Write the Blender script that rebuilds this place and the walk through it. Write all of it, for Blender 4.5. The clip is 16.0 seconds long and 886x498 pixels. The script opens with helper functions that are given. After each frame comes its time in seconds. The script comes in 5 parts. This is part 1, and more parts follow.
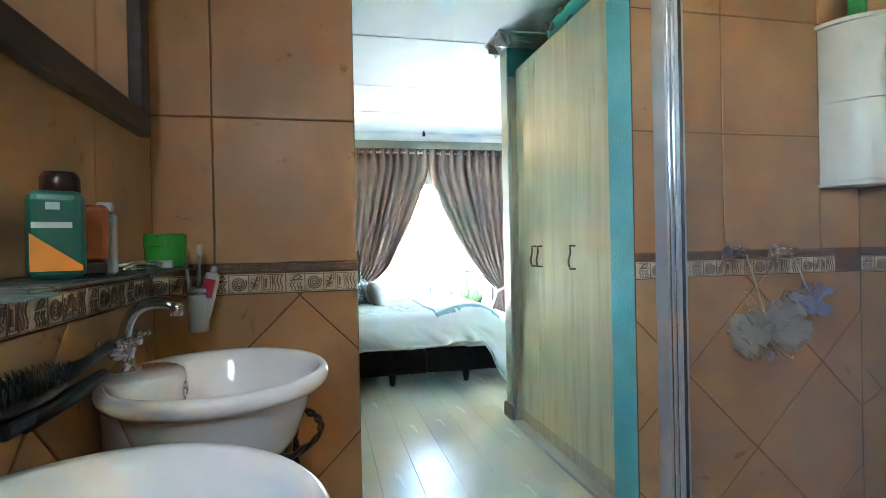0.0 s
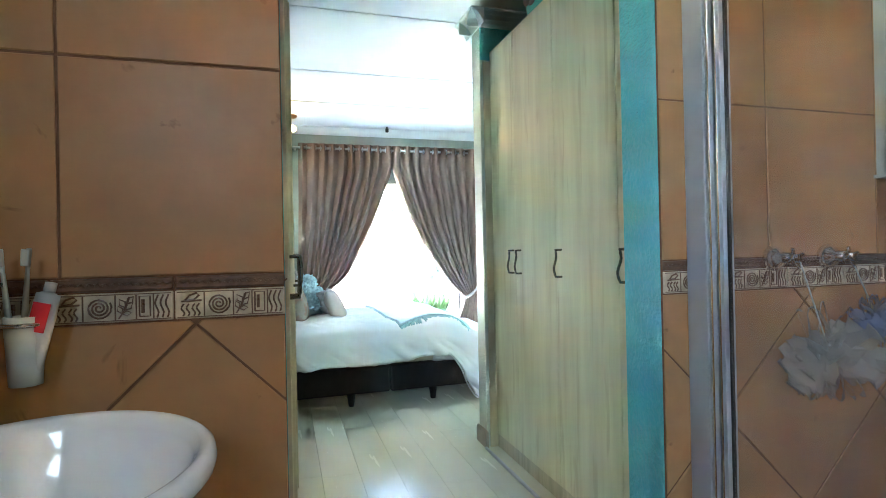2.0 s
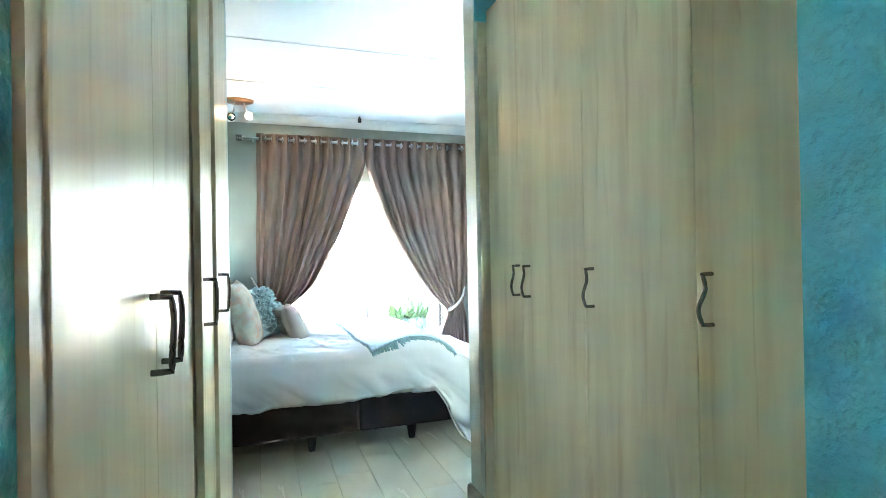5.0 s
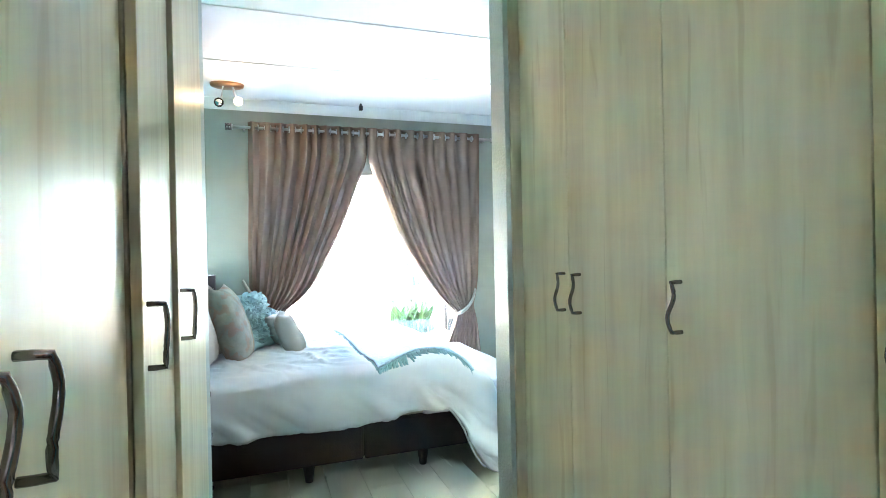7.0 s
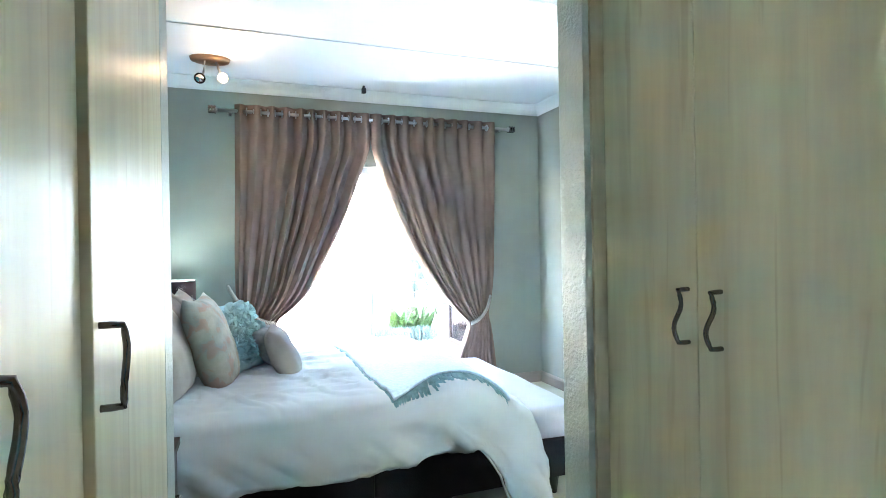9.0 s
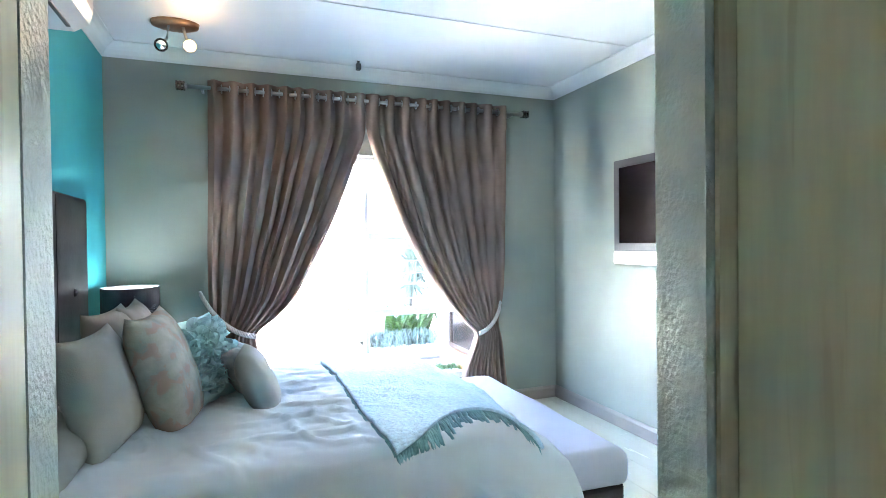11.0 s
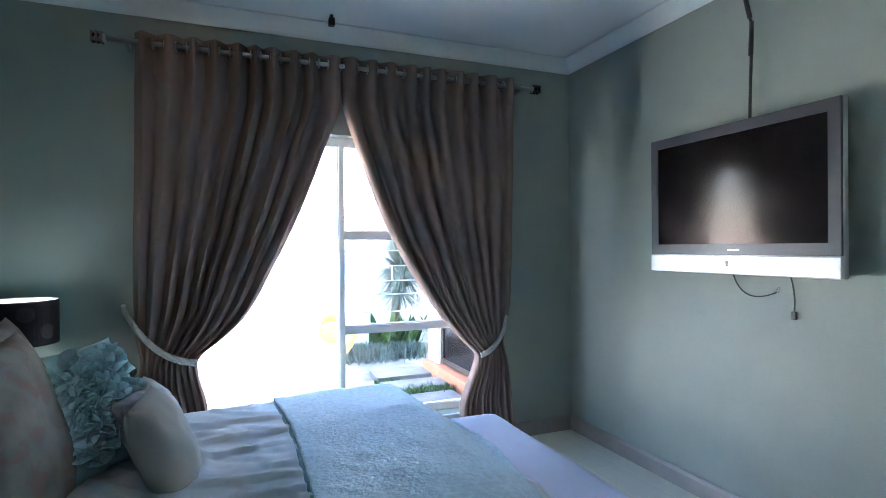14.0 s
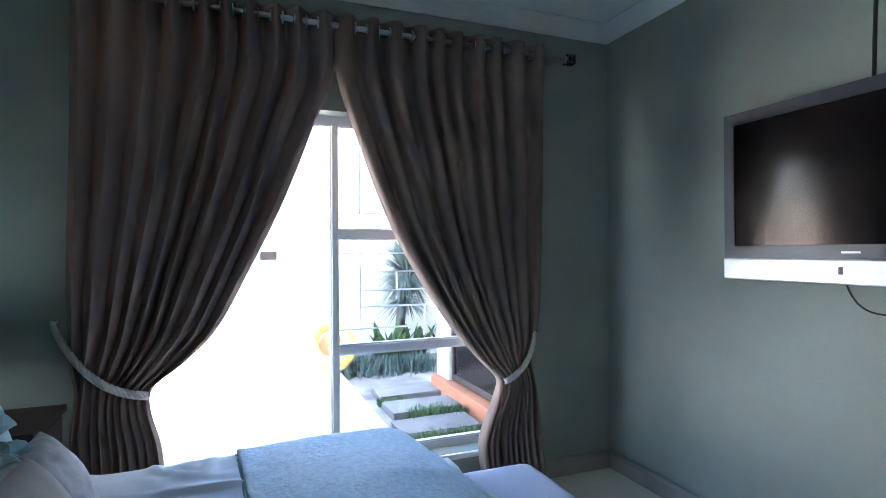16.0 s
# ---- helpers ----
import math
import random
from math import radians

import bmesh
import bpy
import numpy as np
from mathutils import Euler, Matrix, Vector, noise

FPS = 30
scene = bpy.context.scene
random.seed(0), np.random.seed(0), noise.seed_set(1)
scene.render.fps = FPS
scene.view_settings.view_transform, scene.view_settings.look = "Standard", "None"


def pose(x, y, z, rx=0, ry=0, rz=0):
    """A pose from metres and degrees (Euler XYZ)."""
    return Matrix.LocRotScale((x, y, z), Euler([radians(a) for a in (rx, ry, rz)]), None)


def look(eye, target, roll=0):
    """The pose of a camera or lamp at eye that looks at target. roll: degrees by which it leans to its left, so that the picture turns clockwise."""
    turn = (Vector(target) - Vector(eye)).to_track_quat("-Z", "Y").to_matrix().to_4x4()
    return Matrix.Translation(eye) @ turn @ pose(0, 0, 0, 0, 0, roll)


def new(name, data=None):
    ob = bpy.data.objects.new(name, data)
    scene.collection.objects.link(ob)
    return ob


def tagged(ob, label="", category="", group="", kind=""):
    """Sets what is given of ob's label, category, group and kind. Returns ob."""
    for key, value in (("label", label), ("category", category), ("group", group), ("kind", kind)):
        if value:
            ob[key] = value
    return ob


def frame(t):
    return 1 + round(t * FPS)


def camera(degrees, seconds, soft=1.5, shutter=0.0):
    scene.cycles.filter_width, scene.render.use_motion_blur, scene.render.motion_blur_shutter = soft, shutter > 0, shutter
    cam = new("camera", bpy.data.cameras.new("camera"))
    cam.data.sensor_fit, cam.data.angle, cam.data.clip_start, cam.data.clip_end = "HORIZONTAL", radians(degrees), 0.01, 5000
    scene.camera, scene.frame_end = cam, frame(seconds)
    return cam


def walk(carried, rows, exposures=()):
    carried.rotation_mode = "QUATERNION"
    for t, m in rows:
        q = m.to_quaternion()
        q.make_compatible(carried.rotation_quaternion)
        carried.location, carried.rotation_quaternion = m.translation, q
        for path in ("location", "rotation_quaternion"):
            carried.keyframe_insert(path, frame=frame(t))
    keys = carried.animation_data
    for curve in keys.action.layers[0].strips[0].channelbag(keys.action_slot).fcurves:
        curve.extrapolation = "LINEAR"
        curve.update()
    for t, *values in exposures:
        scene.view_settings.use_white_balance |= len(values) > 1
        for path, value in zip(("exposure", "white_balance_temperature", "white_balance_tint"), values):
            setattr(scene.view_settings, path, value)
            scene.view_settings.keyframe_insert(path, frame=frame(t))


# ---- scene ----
cam = camera(80.0, 16.0, soft=0.85)
PATH = [
    (0, (0.095, -0.137, 1.152), (0.541, 1.812, 1.144), -1.2),
    (0.5, (0.118, -0.046, 1.15), (0.603, 1.894, 1.146), -1.2),
    (1, (0.139, 0.06, 1.154), (0.661, 1.991, 1.15), -1.2),
    (1.5, (0.159, 0.159, 1.152), (0.712, 2.081, 1.151), -1.2),
    (2, (0.184, 0.265, 1.154), (0.761, 2.18, 1.158), -1.2),
    (2.5, (0.207, 0.399, 1.162), (0.808, 2.306, 1.167), -1.0),
    (3, (0.221, 0.509, 1.164), (0.844, 2.409, 1.17), -1.1),
    (3.5, (0.242, 0.612, 1.167), (0.881, 2.506, 1.176), -1.1),
    (4, (0.283, 0.734, 1.182), (0.932, 2.625, 1.192), -1.1),
    (4.5, (0.324, 0.834, 1.197), (0.982, 2.722, 1.208), -1.0),
    (6.8, (0.413, 1.297, 1.235), (1.068, 3.187, 1.227), -1.1),
    (7, (0.414, 1.352, 1.238), (1.074, 3.24, 1.231), -1.2),
    (7.5, (0.431, 1.487, 1.24), (1.097, 3.373, 1.233), -1.0),
    (8, (0.44, 1.622, 1.233), (1.114, 3.505, 1.225), -1.0),
    (8.5, (0.435, 1.771, 1.237), (1.119, 3.651, 1.233), -0.9),
    (9, (0.431, 1.926, 1.246), (1.122, 3.803, 1.242), -1.0),
    (11.5, (0.563, 2.563, 1.295), (1.284, 4.428, 1.266), -0.6),
    (12, (0.584, 2.671, 1.28), (1.314, 4.533, 1.26), -0.6),
    (12.5, (0.626, 2.778, 1.274), (1.36, 4.638, 1.257), -0.6),
    (13, (0.657, 2.919, 1.277), (1.405, 4.774, 1.26), -0.6),
    (13.5, (0.703, 3.025, 1.281), (1.46, 4.876, 1.265), -0.6),
    (14, (0.774, 3.145, 1.266), (1.525, 4.999, 1.258), -0.5),
    (14.5, (0.809, 3.303, 1.269), (1.562, 5.156, 1.267), -0.6),
    (15, (0.864, 3.418, 1.269), (1.605, 5.276, 1.267), -0.5),
    (15.5, (0.897, 3.555, 1.261), (1.639, 5.412, 1.264), -0.5),
    (16, (0.943, 3.7, 1.257), (1.675, 5.561, 1.263), -0.4),
]
EXPOSURES = [(0.0, 7.8, 6400, 10), (4.0, 7.7, 6450, 11), (7.0, 7.65, 6500, 14), (9.0, 7.3, 6450, 17), (11.5, 6.5, 6250, 18), (12.5, 5.75, 6150, 18), (14.0, 5.05, 6000, 18), (14.5, 4.85, 6000, 18), (16.0, 4.55, 6000, 18)]
walk(cam, [(t, look(eye, target, roll)) for t, eye, target, roll in PATH], EXPOSURES)

# ---- world, sun, lights ----
world = bpy.data.worlds.new("World")
scene.world = world
world.use_nodes = True
_wn, _wl = world.node_tree.nodes, world.node_tree.links
sky = _wn.new("ShaderNodeTexSky")
sky.sky_type = "NISHITA"
sky.sun_disc = False
sky.sun_elevation, sky.sun_rotation = radians(54), radians(112.6)
_wl.new(sky.outputs[0], _wn["Background"].inputs[0])
_wn["Background"].inputs[1].default_value = 0.12
sun_data = bpy.data.lights.new("sun", "SUN")
sun_data.energy, sun_data.angle, sun_data.color = 5.0, radians(0.53), (1.0, 0.95, 0.88)
sun = new("sun", sun_data)
sun.matrix_world = look((6, -2.5, 9), (0, 0, 0))


def lamp(kind, name, m, energy, color, size=0.05, spot=None):
    d = bpy.data.lights.new(name, kind)
    d.energy, d.color = energy, color
    if kind == "AREA":
        d.shape, d.size, d.size_y = "RECTANGLE", size[0], size[1]
    else:
        d.shadow_soft_size = size
    if spot:
        d.spot_size, d.spot_blend = radians(spot), 0.6
    ob = new(name, d)
    ob.matrix_world = m
    return ob


# daylight of the bathroom window behind the camera
lamp("AREA", "bathroom_window_light", look((-0.33, -0.95, 1.85), (0.5, 0.3, -0.4)), 0.103, (0.60, 0.83, 1.0), (0.6, 0.55))

# ---- materials ----


def material(name, color, rough=0.6, metal=0.0, var=0.12, scale=6.0, fine=60.0, bump=0.1, stretch=(1, 1, 1), spec=0.5, island=0.0, coat=0.0,
             color2=None, emit=None, specks=None, dist=0.004, transmission=0.0, alpha=1.0, random=0.0, sheen=0.0, rough_var=0.08):
    m = bpy.data.materials.new(name)
    m.use_nodes = True
    n, l = m.node_tree.nodes, m.node_tree.links
    b = n["Principled BSDF"]
    tc = n.new("ShaderNodeTexCoord")
    mp = n.new("ShaderNodeMapping")
    mp.inputs["Scale"].default_value = stretch
    l.new(tc.outputs["Object"], mp.inputs[0])
    big = n.new("ShaderNodeTexNoise")
    big.inputs["Scale"].default_value, big.inputs["Detail"].default_value = scale, 5
    small = n.new("ShaderNodeTexNoise")
    small.inputs["Scale"].default_value, small.inputs["Detail"].default_value = fine, 3
    l.new(mp.outputs[0], big.inputs["Vector"])
    l.new(mp.outputs[0], small.inputs["Vector"])
    mix = n.new("ShaderNodeMix")
    mix.data_type = "RGBA"
    c = Vector(color)
    c2 = Vector(color2) if color2 else c * (1 - 2 * var)
    mix.inputs[6].default_value, mix.inputs[7].default_value = (*(c * (1 + var * 0.6)), 1), (*c2, 1)
    ramp = n.new("ShaderNodeValToRGB")
    ramp.color_ramp.elements[0].position, ramp.color_ramp.elements[1].position = 0.32, 0.72
    l.new(big.outputs[0], ramp.inputs[0])
    l.new(ramp.outputs[0], mix.inputs[0])
    out = mix.outputs[2]
    hsv = n.new("ShaderNodeHueSaturation")
    l.new(out, hsv.inputs["Color"])
    val = n.new("ShaderNodeMapRange")
    val.inputs[3].default_value, val.inputs[4].default_value = 1 - var * 0.5, 1 + var * 0.5
    l.new(small.outputs[0], val.inputs[0])
    src = val.outputs[0]
    if random or island:
        rnd = n.new("ShaderNodeObjectInfo") if random else n.new("ShaderNodeNewGeometry")
        mr = n.new("ShaderNodeMapRange")
        amount = random or island
        mr.inputs[3].default_value, mr.inputs[4].default_value = 1 - amount, 1 + amount
        l.new(rnd.outputs["Random" if random else "Random Per Island"], mr.inputs[0])
        mul = n.new("ShaderNodeMath")
        mul.operation = "MULTIPLY"
        l.new(src, mul.inputs[0])
        l.new(mr.outputs[0], mul.inputs[1])
        src = mul.outputs[0]
    l.new(src, hsv.inputs["Value"])
    base = hsv.outputs[0]
    if specks:
        sn, sr, sm = n.new("ShaderNodeTexNoise"), n.new("ShaderNodeMapRange"), n.new("ShaderNodeMix")
        sn.inputs["Scale"].default_value, sn.inputs["Detail"].default_value = specks[1], 4
        sn.inputs["Distortion"].default_value = 0.6
        l.new(mp.outputs[0], sn.inputs["Vector"])
        sr.inputs[1].default_value, sr.inputs[2].default_value = specks[2], specks[2] + 0.06
        sr.inputs[4].default_value = 0.6
        l.new(sn.outputs[0], sr.inputs[0])
        sm.data_type = "RGBA"
        l.new(sr.outputs[0], sm.inputs[0])
        l.new(base, sm.inputs[6])
        sm.inputs[7].default_value = (*specks[0], 1)
        base = sm.outputs[2]
    l.new(base, b.inputs["Base Color"])
    rr = n.new("ShaderNodeMapRange")
    rr.inputs[3].default_value, rr.inputs[4].default_value = max(rough - rough_var, 0.02), min(rough + rough_var, 1)
    l.new(big.outputs[0], rr.inputs[0])
    l.new(rr.outputs[0], b.inputs["Roughness"])
    b.inputs["Metallic"].default_value = metal
    b.inputs["Specular IOR Level"].default_value = spec
    b.inputs["Coat Weight"].default_value = coat
    b.inputs["Transmission Weight"].default_value = transmission
    b.inputs["Alpha"].default_value = alpha
    b.inputs["Sheen Weight"].default_value = sheen
    if emit:
        b.inputs["Emission Color"].default_value, b.inputs["Emission Strength"].default_value = (*emit[0], 1), emit[1]
    if bump:
        bp = n.new("ShaderNodeBump")
        bp.inputs["Strength"].default_value, bp.inputs["Distance"].default_value = bump, dist
        l.new(small.outputs[0], bp.inputs["Height"])
        l.new(bp.outputs[0], b.inputs["Normal"])
    return m


def glass_material(name, tint=(1, 1, 1), rough=0.0, film=0.0):
    m = bpy.data.materials.new(name)
    m.use_nodes = True
    n, l = m.node_tree.nodes, m.node_tree.links
    n.remove(n["Principled BSDF"])
    tr, gl, mx, fr = n.new("ShaderNodeBsdfTransparent"), n.new("ShaderNodeBsdfGlossy"), n.new("ShaderNodeMixShader"), n.new("ShaderNodeMapRange")
    lw, pw = n.new("ShaderNodeLayerWeight"), n.new("ShaderNodeMath")
    lw.inputs["Blend"].default_value = 0.5
    pw.operation, pw.inputs[1].default_value = "POWER", 4.0
    l.new(lw.outputs["Facing"], pw.inputs[0])
    l.new(pw.outputs[0], fr.inputs[0])
    fr.inputs[3].default_value, fr.inputs[4].default_value = 0.035, 0.5
    tr.inputs[0].default_value = (*tint, 1)
    gl.inputs["Roughness"].default_value = rough
    l.new(fr.outputs[0], mx.inputs[0])
    l.new(tr.outputs[0], mx.inputs[1])
    l.new(gl.outputs[0], mx.inputs[2])
    l.new(mx.outputs[0], n["Material Output"].inputs[0])
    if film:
        # soap film: thin uneven whitish deposit; its extra density low down paints in brighter light
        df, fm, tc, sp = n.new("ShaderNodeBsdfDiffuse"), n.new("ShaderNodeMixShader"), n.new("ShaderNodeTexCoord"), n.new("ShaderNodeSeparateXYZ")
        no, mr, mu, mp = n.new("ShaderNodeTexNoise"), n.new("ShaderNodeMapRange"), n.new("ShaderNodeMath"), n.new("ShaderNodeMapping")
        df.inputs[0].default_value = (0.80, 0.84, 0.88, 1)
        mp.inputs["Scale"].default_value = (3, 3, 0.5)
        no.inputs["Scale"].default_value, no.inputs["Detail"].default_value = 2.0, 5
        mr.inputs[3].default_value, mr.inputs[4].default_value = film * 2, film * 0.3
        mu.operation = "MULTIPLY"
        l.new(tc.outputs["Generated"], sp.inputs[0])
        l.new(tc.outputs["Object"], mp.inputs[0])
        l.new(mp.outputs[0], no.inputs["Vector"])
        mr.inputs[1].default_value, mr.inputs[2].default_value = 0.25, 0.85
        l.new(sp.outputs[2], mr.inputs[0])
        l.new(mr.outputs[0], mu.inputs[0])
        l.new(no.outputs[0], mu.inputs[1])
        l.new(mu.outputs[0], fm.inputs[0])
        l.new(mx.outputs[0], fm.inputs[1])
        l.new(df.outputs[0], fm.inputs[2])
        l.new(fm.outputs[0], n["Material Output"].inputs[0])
    return m


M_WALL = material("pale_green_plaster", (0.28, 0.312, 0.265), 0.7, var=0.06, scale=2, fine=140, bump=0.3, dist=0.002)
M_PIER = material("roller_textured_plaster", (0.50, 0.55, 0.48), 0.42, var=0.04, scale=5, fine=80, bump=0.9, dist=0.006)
M_TEALWALL = material("teal_plaster", (0.03, 0.36, 0.40), 0.6, var=0.07, scale=2, fine=120, bump=0.3, dist=0.002)
M_REVEAL = material("turquoise_orange_peel_paint", (0.12, 0.53, 0.59), 0.5, var=0.06, scale=5, fine=85, bump=1.0, dist=0.008)
M_CEIL = material("white_ceiling_paint", (0.76, 0.78, 0.78), 0.75, var=0.02, scale=2, fine=90, bump=0.08)
M_CORNICE = material("cornice_paint", (0.72, 0.76, 0.75), 0.6, var=0.02, scale=3, fine=80, bump=0.05)
M_TILE = material("terracotta_wall_tile", (0.40, 0.215, 0.097), 0.42, spec=0.35, var=0.12, scale=4, fine=40, bump=0.10, dist=0.003, random=0.05, color2=(0.335, 0.17, 0.07), specks=((0.12, 0.05, 0.02), 15.0, 0.66))
M_GROUT = material("brown_grout", (0.17, 0.08, 0.04), 0.9, var=0.1, fine=150, bump=0.2)
M_BORDER = material("cream_relief_border", (0.55, 0.44, 0.32), 0.35, var=0.2, scale=30, fine=90, bump=0.2, random=0.08)
M_BORDERBROWN = material("brown_relief", (0.16, 0.08, 0.045), 0.3, var=0.2, scale=40, fine=120, bump=0.2)
M_WOOD = material("pale_birch_laminate", (0.72, 0.67, 0.475), 0.36, spec=0.12, var=0.06, scale=4.5, fine=26, bump=0.04, dist=0.001, stretch=(4.0, 4.0, 0.30), color2=(0.63, 0.565, 0.385), specks=((0.57, 0.485, 0.31), 5.0, 0.60))
M_EDGE = material("wood_edge_strip", (0.56, 0.49, 0.34), 0.45, var=0.08, stretch=(6, 6, 0.7))
M_PLANK = material("pale_laminate_plank", (0.72, 0.71, 0.59), 0.27, var=0.014, scale=3, fine=18, bump=0.0, stretch=(7, 0.7, 1), random=0.025, rough_var=0.015)
M_SKIRT = material("grey_skirting_paint", (0.33, 0.29, 0.25), 0.4, var=0.06, fine=90)
M_CHROME = material("polished_chrome", (0.75, 0.75, 0.76), 0.12, 1.0, var=0.03, bump=0)
M_PEWTER = material("dark_nickel_handle", (0.20, 0.19, 0.18), 0.25, 1.0, var=0.1, bump=0.05)
M_ALU = material("satin_aluminium", (0.46, 0.49, 0.54), 0.34, 0.55, var=0.02, scale=2, fine=120, bump=0.0)
M_CERAMIC = material("white_ceramic_glaze", (0.86, 0.88, 0.92), 0.06, var=0.01, bump=0, coat=0.6)
M_IRON = material("wrought_iron", (0.03, 0.022, 0.02), 0.45, 0.7, var=0.2, fine=120, bump=0.4)
M_DARKWOOD = material("dark_stained_wood", (0.032, 0.017, 0.013), 0.5, var=0.25, scale=6, stretch=(1, 1, 8), bump=0.1)
M_MIRROR = material("mirror_silver", (0.9, 0.9, 0.9), 0.02, 1.0, var=0, bump=0)
M_GLASS = glass_material("clear_glass", (0.97, 0.99, 0.98))
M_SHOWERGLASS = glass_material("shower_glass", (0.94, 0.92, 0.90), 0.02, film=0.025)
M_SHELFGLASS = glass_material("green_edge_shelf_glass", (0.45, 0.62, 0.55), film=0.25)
M_WHITEPLASTIC = material("white_plastic", (0.48, 0.49, 0.46), 0.3, var=0.03, bump=0.02)
M_BLACK = material("black_plastic", (0.015, 0.015, 0.016), 0.35, var=0.1, bump=0.05)
M_CURTAIN = material("taupe_suede_curtain", (0.25, 0.175, 0.138), 0.9, var=0.07, scale=5, fine=220, bump=0.12, dist=0.002, stretch=(1, 1, 0.4), spec=0.2)
M_ROPE = material("cream_cord", (0.55, 0.52, 0.46), 0.85, var=0.15, fine=200, bump=0.6)
M_COPPER = material("antique_copper_plate", (0.42, 0.26, 0.16), 0.35, 0.9, var=0.1, bump=0.05)
M_RODMETAL = material("brushed_rod_metal", (0.55, 0.54, 0.52), 0.3, 1.0, var=0.05, bump=0.03)
M_DUVET = material("white_cotton_duvet", (0.68, 0.73, 0.78), 0.85, var=0.04, scale=3, fine=260, bump=0.25, dist=0.0015, sheen=0.2)
M_SHEET = material("lilac_grey_sheet", (0.60, 0.62, 0.73), 0.85, var=0.05, scale=3, fine=260, bump=0.25, dist=0.0015)
M_BEDBASE = material("dark_brown_suede_base", (0.020, 0.014, 0.016), 0.85, var=0.15, fine=180, bump=0.3)
M_LEATHER = material("black_brown_leatherette", (0.018, 0.013, 0.014), 0.38, var=0.2, scale=6, fine=130, bump=0.35, dist=0.002)
M_FRINGE = material("teal_wool_tassel", (0.24, 0.45, 0.52), 0.95, var=0.15, scale=30, fine=150, bump=0.5, dist=0.004)
M_THROW = material("pale_blue_boucle", (0.62, 0.83, 0.97), 0.95, var=0.10, scale=60, fine=80, bump=0.6, dist=0.009, sheen=0.3)
M_PILLOW = material("off_white_linen", (0.47, 0.45, 0.41), 0.9, var=0.05, fine=240, bump=0.4, dist=0.002)
M_BEIGE = material("beige_satin_cushion", (0.36, 0.29, 0.24), 0.6, var=0.1, fine=200, bump=0.2, dist=0.002)
M_FLORAL = material("floral_print_cushion", (0.42, 0.39, 0.34), 0.8, var=0.12, scale=13, fine=180, bump=0.3, dist=0.002, color2=(0.27, 0.29, 0.26), specks=((0.43, 0.25, 0.19), 14.0, 0.53))
M_DAMASK = material("grey_damask_cushion", (0.42, 0.43, 0.44), 0.7, var=0.2, scale=22, fine=180, bump=0.3, dist=0.002, color2=(0.25, 0.26, 0.29))
M_RUFFLE = material("aqua_ruffle_fabric", (0.50, 0.74, 0.78), 0.85, var=0.1, fine=180, bump=0.3, dist=0.002, island=0.12)
M_TVFRAME = material("charcoal_tv_bezel", (0.055, 0.055, 0.06), 0.35, var=0.05, bump=0.02)
M_SCREEN = material("tv_screen_glass", (0.006, 0.005, 0.006), 0.15, var=0.02, bump=0, spec=0.32)
M_SCREEN.node_tree.nodes["Principled BSDF"].inputs["Specular Tint"].default_value = (1.0, 0.74, 0.62, 1)
M_SILVER = material("silver_tv_plastic", (0.60, 0.61, 0.62), 0.35, 0.4, var=0.03, bump=0.03)
M_SHADE = material("dark_lamp_shade", (0.03, 0.022, 0.024), 0.8, var=0.15, fine=150, bump=0.3)
M_SHADEIN = material("white_shade_lining", (0.8, 0.8, 0.78), 0.8, var=0.02, bump=0)
M_BULB = material("warm_bulb", (1, 0.9, 0.7), 0.4, var=0, bump=0, emit=((1.0, 0.72, 0.33), 0.07))
M_WHITEBULB = material("cool_bulb", (1, 1, 1), 0.4, var=0, bump=0, emit=((0.9, 1.0, 1.0), 1.5))
M_PAVE = material("pale_concrete_paving", (0.76, 0.74, 0.70), 0.85, var=0.08, scale=2, fine=40, bump=0.3)
M_OUTWALL = material("white_garden_wall", (0.78, 0.76, 0.72), 0.8, var=0.05, scale=2, fine=60, bump=0.3)
M_SOIL = material("pale_gravel_soil", (0.36, 0.33, 0.28), 0.95, var=0.3, scale=3, fine=30, bump=0.6)
M_LEAF = material("green_leaf", (0.07, 0.14, 0.03), 0.5, var=0.3, scale=8, bump=0.1, island=0.3)
M_BLUELEAF = material("blue_green_leaf", (0.13, 0.185, 0.15), 0.6, var=0.3, scale=8, bump=0.1, island=0.3)
M_BARK = material("grey_fibrous_bark", (0.16, 0.13, 0.10), 0.9, var=0.2, scale=12, fine=70, bump=0.6)
M_STONE = material("grey_flagstone", (0.21, 0.195, 0.175), 0.85, var=0.15, scale=6, fine=60, bump=0.5, random=0.1)
M_ORANGE = material("terracotta_plinth_paint", (0.42, 0.15, 0.07), 0.7, var=0.1, fine=60, bump=0.3)
M_FRAMEWHITE = material("white_steel_window_paint", (0.72, 0.74, 0.75), 0.4, var=0.04, fine=90, bump=0.1)
M_YELLOW = material("yellow_vinyl", (0.84, 0.58, 0.12), 0.3, var=0.05, bump=0)
M_PINK = material("coral_vinyl", (0.75, 0.33, 0.14), 0.35, var=0.05, bump=0)
M_AC = material("white_aircon_plastic", (0.72, 0.72, 0.70), 0.35, var=0.02, bump=0)

# ---- builders ----
ORIGIN = {}


def thing(name, loc=(0, 0, 0), label="", category="", group="", kind=""):
    e = new(name)
    e.empty_display_size = 0.1
    e.location = loc
    ORIGIN[e.name] = Vector(loc)
    return tagged(e, label, category, group, kind)


